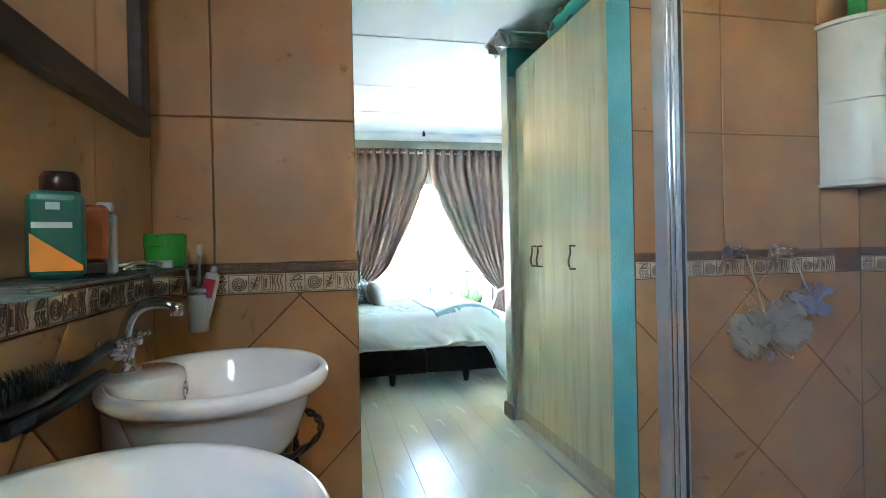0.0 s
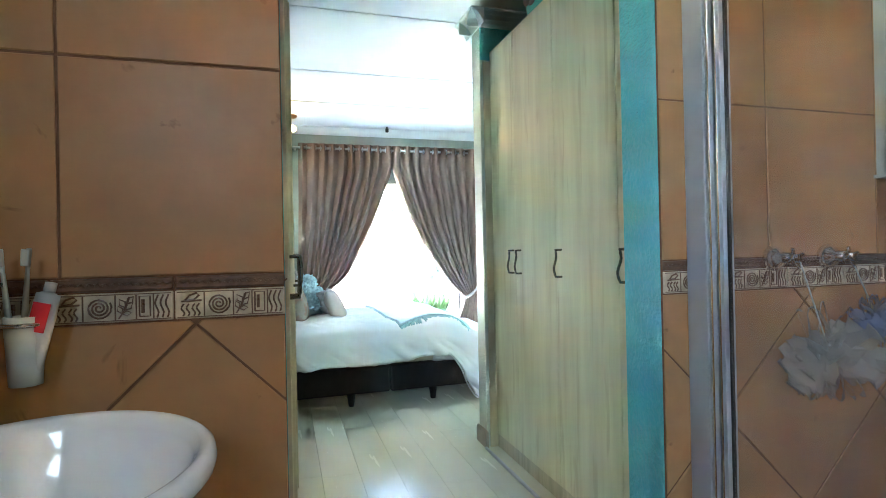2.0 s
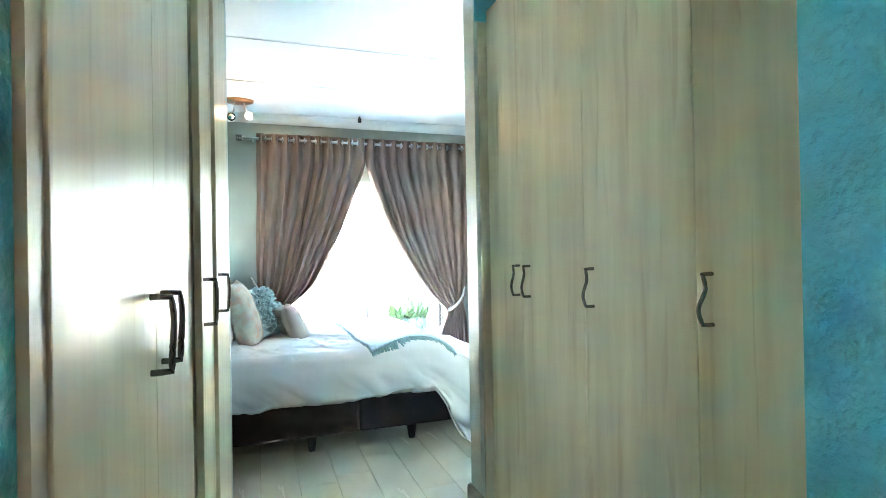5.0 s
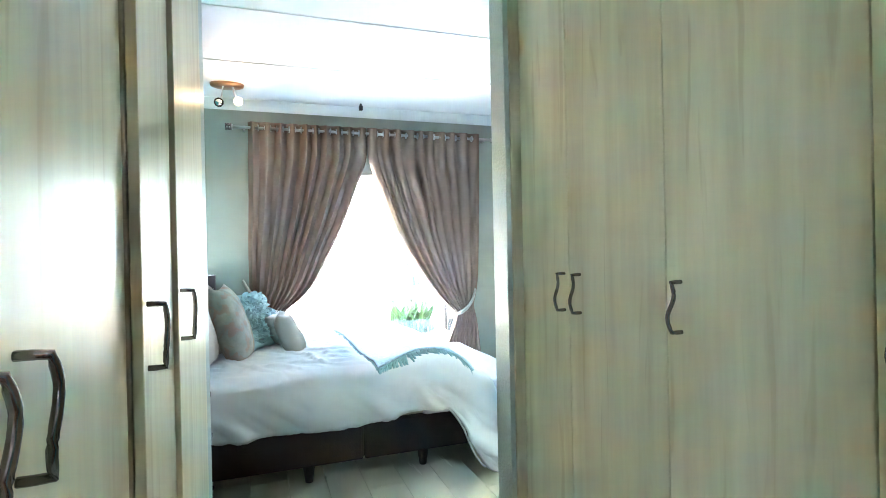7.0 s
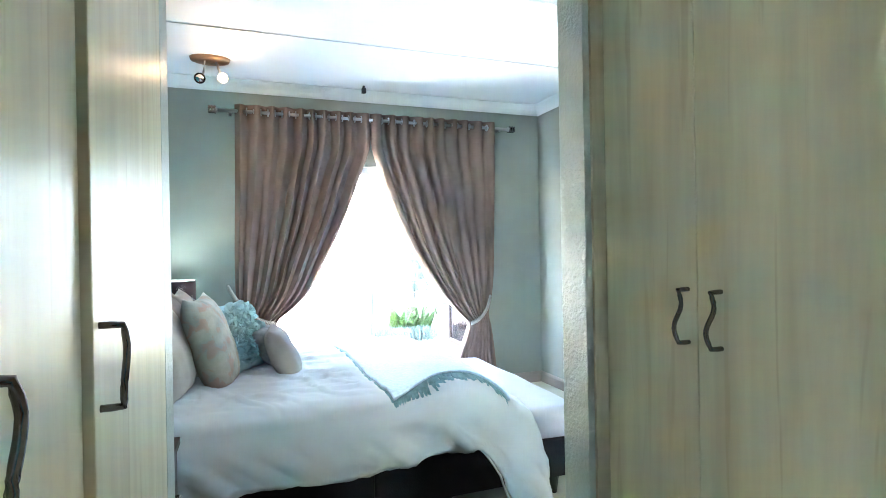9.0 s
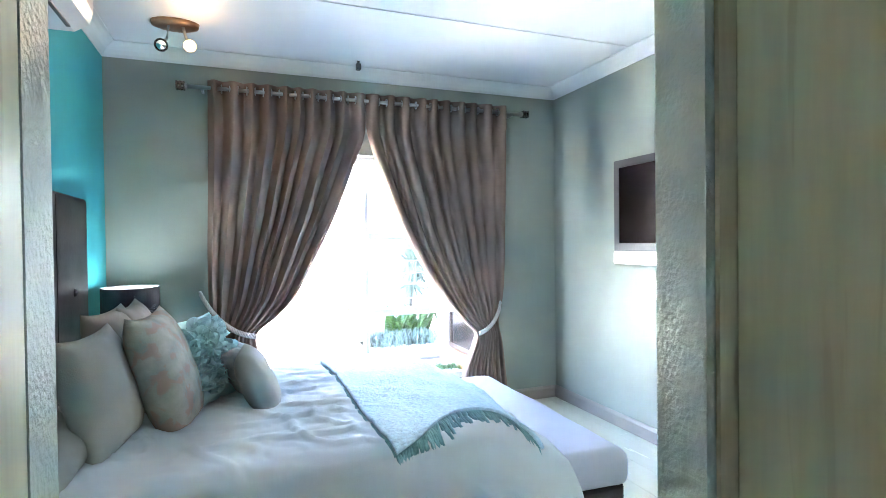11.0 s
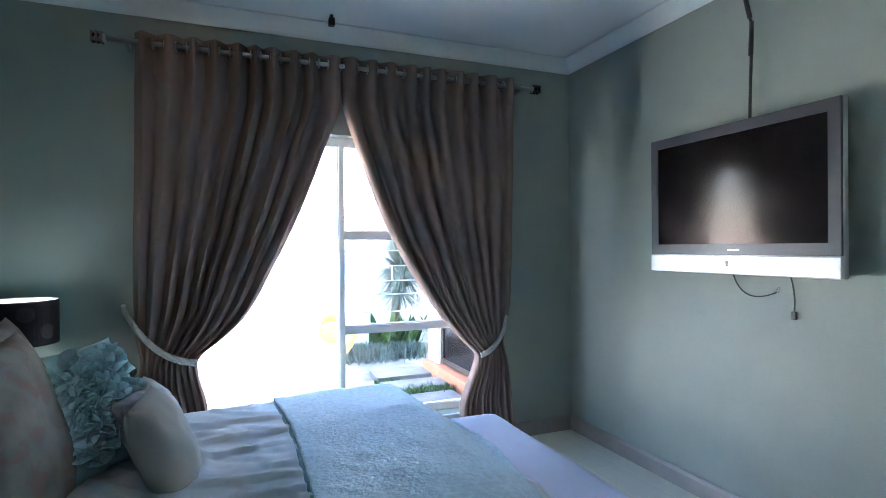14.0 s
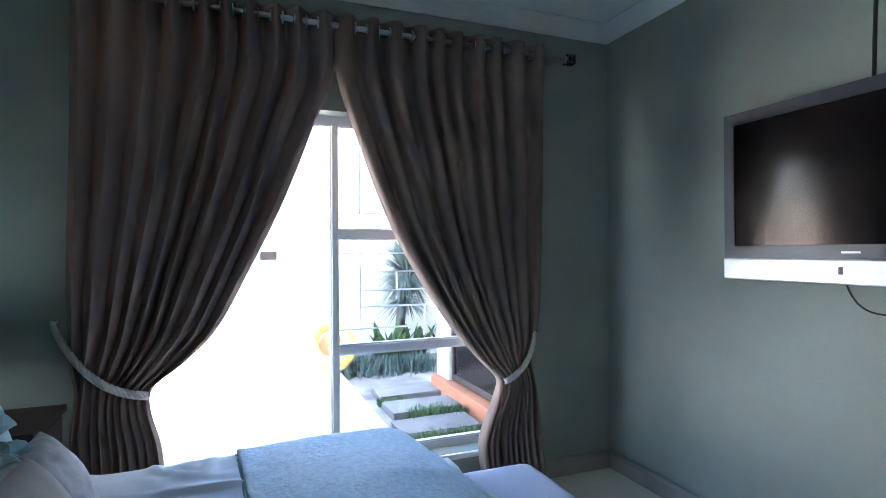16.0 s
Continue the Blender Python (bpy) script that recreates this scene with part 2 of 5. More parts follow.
def part(name, bm, mat, parent=None, label="", smooth=False, category="", kind="", group=""):
    """Links a bmesh, given in world coordinates, as one mesh object under a thing or part."""
    me = bpy.data.meshes.new(name)
    org = ORIGIN[parent.name] if parent else Vector()
    if org.length:
        bm.transform(Matrix.Translation(-org))
    bm.normal_update()
    bm.to_mesh(me)
    bm.free()
    for m in (mat if isinstance(mat, (list, tuple)) else [mat]):
        me.materials.append(m)
    if smooth:
        for p in me.polygons:
            p.use_smooth = True
    ob = new(name, me)
    if parent:
        ob.parent = parent
    ORIGIN[ob.name] = org
    return tagged(ob, label, category, group, kind)


def box(x0, y0, z0, x1, y1, z1, bevel=0.0, seg=2, bm=None):
    bm = bm or bmesh.new()
    r = bmesh.ops.create_cube(bm, size=1.0)
    vs = r["verts"]
    for v in vs:
        v.co = Vector(((x0 + x1) / 2 + v.co.x * (x1 - x0), (y0 + y1) / 2 + v.co.y * (y1 - y0), (z0 + z1) / 2 + v.co.z * (z1 - z0)))
    if bevel:
        es = list({e for v in vs for e in v.link_edges})
        bmesh.ops.bevel(bm, geom=es, offset=bevel, segments=seg, affect="EDGES", profile=0.5)
    return bm


def lathe(profile, center=(0, 0, 0), seg=32, sx=1.0, sy=1.0, bm=None):
    """Turns (radius, height) pairs round a vertical axis; sx, sy stretch it to an ellipse."""
    bm = bm or bmesh.new()
    c = Vector(center)
    rings = []
    for r, z in profile:
        if r < 1e-5:
            rings.append([bm.verts.new(c + Vector((0, 0, z)))])
        else:
            rings.append([bm.verts.new(c + Vector((r * sx * math.cos(2 * math.pi * k / seg), r * sy * math.sin(2 * math.pi * k / seg), z))) for k in range(seg)])
    for a, b in zip(rings, rings[1:]):
        for k in range(seg):
            j = (k + 1) % seg
            q = [a[k % len(a)], a[j % len(a)], b[j % len(b)], b[k % len(b)]]
            q = list(dict.fromkeys(q))
            if len(q) > 2:
                bm.faces.new(q)
    return bm


def tube(points, radius, seg=8, bm=None, closed=False, taper=None):
    """A round bar along a line of points."""
    bm = bm or bmesh.new()
    pts = [Vector(p) for p in points]
    n = len(pts)
    rings = []
    up = Vector((0.13, 0.21, 0.97))
    for i, p in enumerate(pts):
        a, b = (pts[i - 1], pts[(i + 1) % n]) if closed else (pts[max(i - 1, 0)], pts[min(i + 1, n - 1)])
        d = (b - a).normalized()
        s = d.cross(up)
        if s.length < 1e-3:
            s = d.cross(Vector((1, 0, 0)))
        s.normalize()
        q = s.cross(d)
        r = radius * (taper[i] if taper else 1)
        rings.append([bm.verts.new(p + r * (s * math.cos(2 * math.pi * k / seg) + q * math.sin(2 * math.pi * k / seg))) for k in range(seg)])
    for i in range(n if closed else n - 1):
        a, b = rings[i], rings[(i + 1) % n]
        for k in range(seg):
            bm.faces.new((a[k], a[(k + 1) % seg], b[(k + 1) % seg], b[k]))
    if not closed:
        bm.faces.new(rings[0][::-1])
        bm.faces.new(rings[-1])
    return bm


def arc(a, b, c, n=10):
    """Points of a quadratic curve from a by b to c."""
    a, b, c = Vector(a), Vector(b), Vector(c)
    return [(1 - t) ** 2 * a + 2 * t * (1 - t) * b + t * t * c for t in [k / n for k in range(n + 1)]]


def extrude_profile(profile, p0, p1, out):
    """Sweeps (distance from wall, height) pairs along a wall line from p0 to p1; out is the way into the room."""
    bm = bmesh.new()
    p0, p1, out = Vector(p0), Vector(p1), Vector(out)
    a = [bm.verts.new(p0 + out * d + Vector((0, 0, h))) for d, h in profile]
    b = [bm.verts.new(p1 + out * d + Vector((0, 0, h))) for d, h in profile]
    n = len(profile)
    for k in range(n):
        bm.faces.new((a[k], a[(k + 1) % n], b[(k + 1) % n], b[k]))
    bm.faces.new(a[::-1])
    bm.faces.new(b)
    bmesh.ops.recalc_face_normals(bm, faces=bm.faces)
    return bm


def structure(name, bm, mat, label, category):
    return part(name, bm, mat, None, label, category=category, kind="structure")


def boxes(*bs):
    bm = bmesh.new()
    for b in bs:
        box(*b, bm=bm)
    return bm


# ---- structure: rooms ----
CEIL = 2.53
LEFT, RIGHT, WINDOW_Y, SOUTH_Y = -0.24, 2.96, 6.205, 3.272
floor = structure("floor", box(-0.6, -1.9, -0.12, 3.2, 6.43, -0.012), M_GROUT, "pale laminate plank floor of bedroom and dressing passage", "floor")
ceiling_bm = boxes((-0.6, -1.9, CEIL, 3.2, 6.43, CEIL + 0.12))
for jy in (3.3, 4.35, 5.2):
    box(LEFT, jy - 0.007, CEIL - 0.006, RIGHT, jy + 0.007, CEIL - 0.001, bm=ceiling_bm)
ceiling = structure("ceiling", ceiling_bm, M_CEIL, "white painted ceiling boards with thin joint lines", "ceiling")

WX0, WX1, WZ0, WZ1 = 0.42, 2.37, 0.22, 1.92
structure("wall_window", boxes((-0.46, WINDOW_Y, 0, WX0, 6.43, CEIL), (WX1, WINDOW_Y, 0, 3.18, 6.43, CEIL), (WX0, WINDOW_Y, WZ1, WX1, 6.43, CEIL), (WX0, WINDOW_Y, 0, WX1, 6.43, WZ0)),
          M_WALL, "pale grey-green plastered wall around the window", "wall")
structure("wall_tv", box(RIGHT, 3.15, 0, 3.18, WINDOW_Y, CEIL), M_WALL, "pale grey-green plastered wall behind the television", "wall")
structure("wall_headboard", box(-0.46, 3.15, 0, LEFT, WINDOW_Y, CEIL), M_TEALWALL, "deep teal painted accent wall behind the bed", "wall")
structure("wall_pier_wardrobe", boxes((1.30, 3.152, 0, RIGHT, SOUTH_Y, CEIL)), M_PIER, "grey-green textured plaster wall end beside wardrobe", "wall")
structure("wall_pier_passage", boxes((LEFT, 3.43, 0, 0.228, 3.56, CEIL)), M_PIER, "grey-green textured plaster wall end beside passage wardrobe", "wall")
structure("wall_recess", boxes((1.97, 1.403, 0, 2.09, 3.15, CEIL), (-0.6, 1.403, 0, -0.42, 3.43, CEIL)), M_REVEAL, "turquoise painted back walls of the wardrobe recesses", "wall")
structure("wall_recess_side", boxes((1.302, 3.141, 2.26, 1.97, 3.148, CEIL)), M_REVEAL, "turquoise painted side wall of the wardrobe recess", "wall")

# bathroom shell
DOOR_X0, DOOR_X1, TILE_Y = 0.185, 1.0, 1.263
wall_bath_door = structure("wall_bathroom_door", boxes((-0.46, 1.271, 0, DOOR_X0, 1.40, CEIL), (DOOR_X1, 1.271, 0, 2.09, 1.40, CEIL), (DOOR_X0, 1.271, 2.08, DOOR_X1, 1.40, CEIL)),
                           M_REVEAL, "turquoise textured doorway reveal in tiled bathroom wall", "wall")
wall_bath_left = structure("wall_bathroom_basins", boxes((-0.46, -1.9, 0, -0.312, -1.3, CEIL), (-0.46, -0.6, 0, -0.312, 1.271, CEIL), (-0.46, -1.3, 0, -0.312, -0.6, 1.6), (-0.46, -1.3, 2.25, -0.312, -0.6, CEIL)), M_GROUT, "terracotta tiled bathroom wall behind the basins", "wall")
wall_bath_right = structure("wall_bathroom_shower", boxes((1.842, -1.9, 0, 2.09, 1.271, CEIL)), M_GROUT, "terracotta tiled wall inside the shower", "wall")
wall_bath_back = structure("wall_bathroom_back", boxes((-0.312, -1.9, 0, 1.842, -1.7, CEIL)),
                           M_TILE, "plain terracotta tiled bathroom wall", "wall")
part("grout_backing", boxes((-0.312, 1.2655, 0, DOOR_X0 - 0.001, 1.2705, CEIL), (DOOR_X1 + 0.001, 1.2655, 0, 1.842, 1.2705, CEIL)), M_GROUT, wall_bath_door, "brown grout between wall tiles")

# cove cornices
COVE = [(0, -0.082), (0.006, -0.082), (0.012, -0.066), (0.026, -0.044), (0.046, -0.024), (0.068, -0.010), (0.082, -0.006), (0.082, -0.001), (0, -0.001)]


def cornice(p0, p1, out):
    structure("cornice", extrude_profile(COVE, (*p0, CEIL), (*p1, CEIL), out), M_CORNICE, "white plaster cove cornice under the ceiling", "cornice")


cornice((LEFT, WINDOW_Y), (RIGHT, WINDOW_Y), (0, -1, 0))
cornice((RIGHT, SOUTH_Y), (RIGHT, WINDOW_Y), (-1, 0, 0))
cornice((LEFT, 3.56), (LEFT, WINDOW_Y), (1, 0, 0))
cornice((1.22, SOUTH_Y), (RIGHT, SOUTH_Y), (0, 1, 0))
cornice((1.30, 3.06), (1.30, SOUTH_Y + 0.085), (-1, 0, 0))
cornice((1.22, 3.14), (1.97, 3.14), (0, -1, 0))

SKIRT = [(0, 0), (0.016, 0), (0.016, 0.075), (0.010, 0.088), (0.004, 0.095), (0, 0.095)]


def skirting(p0, p1, out):
    structure("baseboard", extrude_profile(SKIRT, (*p0, 0), (*p1, 0), out), M_SKIRT, "grey painted skirting board along the wall", "baseboard")


skirting((RIGHT, SOUTH_Y), (RIGHT, WINDOW_Y), (-1, 0, 0))
skirting((LEFT, WINDOW_Y), (RIGHT, WINDOW_Y), (0, -1, 0))
skirting((LEFT, 3.56), (LEFT, WINDOW_Y), (1, 0, 0))
skirting((1.30, 3.13), (1.30, SOUTH_Y + 0.016), (-1, 0, 0))
skirting((1.284, SOUTH_Y), (RIGHT, SOUTH_Y), (0, 1, 0))

# window
window = thing("window_1", (1.38, 6.32, WZ0), "white steel window with opening sashes and burglar bars", "window", kind="structure")
FY0, FY1 = 6.30, 6.345
fr = boxes((WX0, FY0, WZ0, WX0 + 0.04, FY1, WZ1), (WX1 - 0.04, FY0, WZ0, WX1, FY1, WZ1), (WX0 + 0.04, FY0, WZ1 - 0.045, WX1 - 0.04, FY1, WZ1), (WX0 + 0.04, FY0, WZ0, WX1 - 0.04, FY1, WZ0 + 0.04))
part("window_frame", fr, M_FRAMEWHITE, window)
part("mullion", box(1.382, FY0 - 0.006, WZ0 + 0.04, 1.412, FY1, WZ1 - 0.045, 0.004), M_FRAMEWHITE, window)
part("transom", box(1.412, FY0 - 0.004, 1.318, WX1 - 0.04, FY1, 1.362, 0.004), M_FRAMEWHITE, window)
part("transom", box(1.412, FY0 - 0.004, 0.748, WX1 - 0.04, FY1, 0.79, 0.004), M_FRAMEWHITE, window)
for x0, z0, x1, z1 in ((WX0 + 0.04, WZ0 + 0.04, 1.382, WZ1 - 0.045), (1.412, WZ0 + 0.04, WX1 - 0.04, 0.748), (1.412, 0.79, WX1 - 0.04, 1.318), (1.412, 1.362, WX1 - 0.04, WZ1 - 0.045)):
    pane = part("pane", box(x0, 6.322, z0, x1, 6.327, z1), M_GLASS, window, "clear glass pane")
    pane.visible_shadow = False
    sash = bmesh.new()
    for b in ((x0, 6.308, z0, x0 + 0.007, 6.336, z1), (x1 - 0.007, 6.308, z0, x1, 6.336, z1), (x0 + 0.007, 6.308, z1 - 0.007, x1 - 0.007, 6.336, z1), (x0 + 0.007, 6.308, z0, x1 - 0.007, 6.336, z0 + 0.007)):
        box(*b, bm=sash)
    part("sash", sash, M_FRAMEWHITE, window)
for zz in (0.86, 0.97, 1.055, 1.15, 1.245, 1.45):
    part("burglar_bar", box(1.535 if 0.9 < zz < 1.2 else 1.417, 6.362, zz - 0.004, WX1 - 0.04, 6.37, zz + 0.004), M_FRAMEWHITE, window)
for xx, za, zb in ((1.535, 0.86, 1.245), (1.73, 1.055, 1.15), (1.535, 1.45, 1.875), (1.885, 0.86, 0.97), (1.93, 1.15, 1.245)):
    part("burglar_bar", box(xx - 0.004, 6.362, za, xx + 0.004, 6.37, zb), M_FRAMEWHITE, window)
part("window_sill", box(WX0, WINDOW_Y - 0.02, WZ0 - 0.03, WX1, 6.30, WZ0 - 0.002, 0.004), M_FRAMEWHITE, window, "white painted inner sill")

# ---- wardrobes ----


def bow_handle(y, z0, z1, x_face, way):
    """A wavy bow handle standing off a door face; way is +1 or -1 along x."""
    xo = x_face + way * 0.030
    h = z1 - z0
    pts = [(x_face, y, z1 - 0.004), (x_face + way * 0.014, y, z1 - 0.004), (xo, y, z1 - 0.005)]
    pts += [(xo + way * 0.003 * math.sin(math.pi * k / 12), y + way * 0.011 * math.sin(2 * math.pi * k / 12), z1 - 0.006 - (h - 0.012) * k / 12) for k in range(1, 12)]
    pts += [(xo, y, z0 + 0.005), (x_face + way * 0.014, y, z0 + 0.004), (x_face, y, z0 + 0.004)]
    return tube(pts, 0.0053, 8)


def wardrobe(name, x_face, way, y0, y1, seams, handles, label, top=2.30):
    """Fitted wardrobe unit; its doors lie in the plane x_face and way points into the passage."""
    back = 1.965 if way < 0 else -0.415
    w = thing(name, ((x_face + back) / 2, (y0 + y1) / 2, 0), label, "wardrobe", group="fitted wardrobes")
    xa, xb = sorted((x_face - way * 0.022, back))
    part("body", box(xa, y0, 0.0, xb, y1, top, 0.002), M_EDGE, w)
    px0, px1 = sorted((x_face - way * 0.022, x_face - way * 0.008))
    part("plinth", box(px0, y0, 0.0, px1, y1, 0.075), M_EDGE, w)
    ys = [y0, *seams, y1]
    for k, (a, b) in enumerate(zip(ys, ys[1:])):
        dx0, dx1 = sorted((x_face - way * 0.019, x_face))
        d = part("door", box(dx0, a + 0.0014, 0.08, dx1, b - 0.0014, top + 0.004, 0.002), M_WOOD, w)
        if handles[k] is not None:
            part("handle", bow_handle(handles[k], 1.021, 1.148, x_face, way), M_PEWTER, d, "dark nickel bow handle", smooth=True)
    return w


wardrobe("wardrobe", 1.357, -1, 1.41, 2.395, (1.93,), (1.882, 2.347), "pale birch fitted wardrobe with two tall closed doors")
wardrobe("wardrobe", 1.357, -1, 2.3965, 3.138, (2.825,), (2.762, 2.85), "pale birch fitted wardrobe beside the plaster wall end")
wardrobe("wardrobe", 0.195, 1, 1.44, 2.395, (1.905,), (1.855, 1.953), "pale birch fitted wardrobe with paired dark handles")
wardrobe("wardrobe", 0.217, 1, 2.418, 2.765, (), (2.455,), "narrow pale birch wardrobe with a single door")
wardrobe("wardrobe", 0.229, 1, 2.771, 3.42, (), (2.802,), "pale birch wardrobe with single door at the passage end")
structure("trim", box(0.18, 1.405, 0, 0.192, 1.438, 2.304), M_EDGE, "beige filler strip beside the doorway", "trim")
structure("trim", box(1.318, 3.139, 0.0, 1.96, 3.1485, 2.25), M_EDGE, "pale wood end panel beside the wardrobe door", "trim")
bag = thing("duffel_bag", (1.465, 2.37, 2.306), "teal and black patterned bag on the wardrobe", "bag")
bag_bm = bmesh.new()
lathe([(0.001, -0.38), (0.06, -0.37), (0.076, -0.3), (0.080, 0.0), (0.076, 0.3), (0.06, 0.37), (0.001, 0.38)], (0, 0, 0), 16, bm=bag_bm)
bag_bm.transform(pose(1.465, 2.37, 2.388, 90, 0, 0))
part("body", bag_bm, material("teal_bag_fabric", (0.02, 0.42, 0.42), 0.7, var=0.1, fine=90), bag, smooth=True)
for k, (dy, ang) in enumerate(((-0.24, 200), (-0.17, 150), (-0.10, 190), (-0.03, 160), (0.05, 205), (0.12, 150), (0.2, 185), (0.25, 165))):
    a = radians(ang)
    spot = lathe([(0.001, 0.0), (0.022, 0.0), (0.024, 0.004), (0.001, 0.006)], (0, 0, 0), 10, 1.0, 1.5)
    spot.transform(Matrix.Translation((1.465 + 0.079 * math.cos(a), 2.37 + dy * 1.3, 2.388 + 0.079 * math.sin(a))) @ Matrix.Rotation(-math.pi / 2 - (math.pi - a), 4, "Y"))
    part("print_patch", spot, M_BLACK, bag, "black printed patch")
strip = structure("trim", box(1.272, 1.42, 0, 1.286, 3.12, 0.016, 0.004), M_ALU, "metal bead along the wardrobe plinth on the floor", "trim")

# ---- curtains ----


def lerp_table(table, v):
    """A smooth curve through (position, value) pairs."""
    n = len(table)
    for k in range(n - 1):
        v0, a = table[k]
        v1, b = table[k + 1]
        if v <= v1 or k == n - 2:
            t = min(max((v - v0) / (v1 - v0), 0), 1)
            vp, ap = table[max(k - 1, 0)]
            vn, bn = table[min(k + 2, n - 1)]
            m0 = (b - ap) / (v1 - vp) * (v1 - v0)
            m1 = (bn - a) / (vn - v0) * (v1 - v0)
            return (2 * t ** 3 - 3 * t ** 2 + 1) * a + (t ** 3 - 2 * t ** 2 + t) * m0 + (-2 * t ** 3 + 3 * t ** 2) * b + (t ** 3 - t ** 2) * m1
    return table[-1][1]


def smoothstep(a, b, v):
    t = min(max((v - a) / (b - a), 0), 1)
    return t * t * (3 - 2 * t)


def curtain(outer, inner, folds, phase, label):
    """A tied-back eyelet curtain; outer and inner give x by height for its two edges."""
    c = thing("curtain", ((outer[0][1] + inner[0][1]) / 2, 6.1, 2.33), label, "curtain", group="window curtains")
    bm = bmesh.new()
    nu, nv = folds * 16, 90
    top, low = 2.335, 0.03
    grid = []
    for j in range(nv + 1):
        d = (top - low) * j / nv
        z = top - d
        xo, xi = lerp_table(outer, d), lerp_table(inner, d)
        tie = math.exp(-((z - 0.68) / 0.17) ** 2)
        width = abs(xi - xo)
        row = []
        for i in range(nu + 1):
            u = i / nu
            ang = 2 * math.pi * folds * (u + 0.012 * math.sin(9.0 * u + phase) + 0.008 * math.sin(23.0 * u)) + phase
            wob = noise.noise(Vector((u * 7, d * 0.9, phase)))
            amp = (0.040 if d < 0.25 else 0.034) * (1 - 0.55 * tie) * (0.8 + 0.4 * wob if d > 0.2 else 1)
            s = math.sin(ang + (0.9 * wob * min(d, 1.2)))
            s = math.copysign(abs(s) ** 0.85, s)
            x = xo + (xi - xo) * u + 0.3 * (width / folds) * 0.4 * math.sin(2 * ang) * (0.2 + 0.3 * min(d, 1))
            y = 6.105 + amp * s - 0.035 * tie * math.sin(math.pi * u)
            loose = smoothstep(0.25, 1.0, d)
            y += loose * (0.012 * noise.noise(Vector((u * 18, d * 0.7, 3 + phase))) + 0.003 * noise.noise(Vector((u * 45, d * 1.2, 9 + phase))))
            row.append(bm.verts.new((x, min(y, 6.185), z + (0.006 * s if j == 0 else 0))))
        grid.append(row)
    for a, b in zip(grid, grid[1:]):
        for i in range(nu):
            bm.faces.new((a[i], b[i], b[i + 1], a[i + 1]))
    ob = part("panel", bm, M_CURTAIN, c, smooth=True)
    sol = ob.modifiers.new("cloth", "SOLIDIFY")
    sol.thickness = 0.004
    for k in range(2 * folds):
        u = (k * math.pi - phase) / (2 * math.pi * folds)
        if 0.0 < u < 1.0:
            x = outer[0][1] + (inner[0][1] - outer[0][1]) * u
            ring = tube([(x, 6.105 + 0.024 * math.cos(a), 2.283 + 0.024 * math.sin(a)) for a in [2 * math.pi * q / 14 for q in range(14)]], 0.0045, 6, closed=True)
            part("eyelet", ring, M_RODMETAL, c, "metal curtain eyelet", smooth=True)
    return c


LEFT_OUT = [(0, 0.352), (0.6, 0.347), (1.2, 0.335), (1.5, 0.345), (1.63, 0.365), (1.8, 0.345), (2.31, 0.33)]
LEFT_IN = [(0, 1.362), (0.27, 1.358), (0.49, 1.281), (0.87, 1.134), (1.16, 0.995), (1.41, 0.862), (1.54, 0.735), (1.62, 0.634), (1.70, 0.622), (1.87, 0.662), (2.31, 0.70)]
RIGHT_OUT = [(0, 2.47), (0.6, 2.465), (1.3, 2.43), (1.55, 2.40), (1.66, 2.375), (1.8, 2.40), (2.31, 2.46)]
RIGHT_IN = [(0, 1.372), (0.27, 1.376), (0.60, 1.483), (0.935, 1.614), (1.23, 1.779), (1.48, 1.953), (1.65, 2.105), (1.73, 2.184), (1.82, 2.17), (2.05, 2.085), (2.31, 2.12)]
curtain(LEFT_OUT, LEFT_IN, 10, 1.2, "taupe eyelet curtain tied back beside the lamp")
curtain(RIGHT_OUT, RIGHT_IN, 10, 1.9, "taupe eyelet curtain tied back beside the television wall")

rod = thing("curtain_rod", (1.4, 6.105, 2.283), "brushed metal curtain rod with pierced end caps", "curtain rod")
part("rod", tube([(0.23, 6.105, 2.283), (2.60, 6.105, 2.283)], 0.0125, 14), M_RODMETAL, rod, smooth=True)
for fx, way in ((0.235, -1), (2.595, 1)):
    fin = part("finial", tube([(fx, 6.105, 2.283), (fx + way * 0.012, 6.105, 2.283)], 0.02, 14), M_RODMETAL, rod, "metal end cap")
    cage = bmesh.new()
    for q in range(4):
        a = math.pi / 4 + q * math.pi / 2
        box(fx + way * 0.012 if way > 0 else fx - 0.062, 6.105 + 0.024 * math.cos(a) - 0.005, 2.283 + 0.024 * math.sin(a) - 0.005,
            fx + 0.062 if way > 0 else fx - 0.012, 6.105 + 0.024 * math.cos(a) + 0.005, 2.283 + 0.024 * math.sin(a) + 0.005, bm=cage)
    for q in range(3):
        xx = fx + way * (0.016 + q * 0.021)
        box(xx - 0.004, 6.081, 2.259, xx + 0.004, 6.129, 2.307, bm=cage)
    part("end_cage", cage, M_PEWTER, rod, "pierced dark metal finial")
for bx in (0.32, 1.365, 2.53):
    part("bracket", box(bx - 0.008, 6.117, 2.266, bx + 0.008, WINDOW_Y, 2.30, 0.003), M_RODMETAL, rod)


def tieback(points, label):
    t = thing("curtain_tieback", points[0], label, "tieback", group="curtain tiebacks")
    for k in range(3):
        pts = []
        n = 60
        curve = arc(points[0], points[1], points[2], n)
        for i, p in enumerate(curve):
            a = i * 0.75 + k * 2 * math.pi / 3
            pts.append(p + Vector((0, 0.009 * math.cos(a), 0.011 * math.sin(a))))
        part("strand", tube(pts, 0.0085, 6), M_ROPE, t, smooth=True)
    part("hook", tube([(points[0][0], WINDOW_Y, points[0][2]), points[0]], 0.006, 8), M_RODMETAL, t, "wall hook")


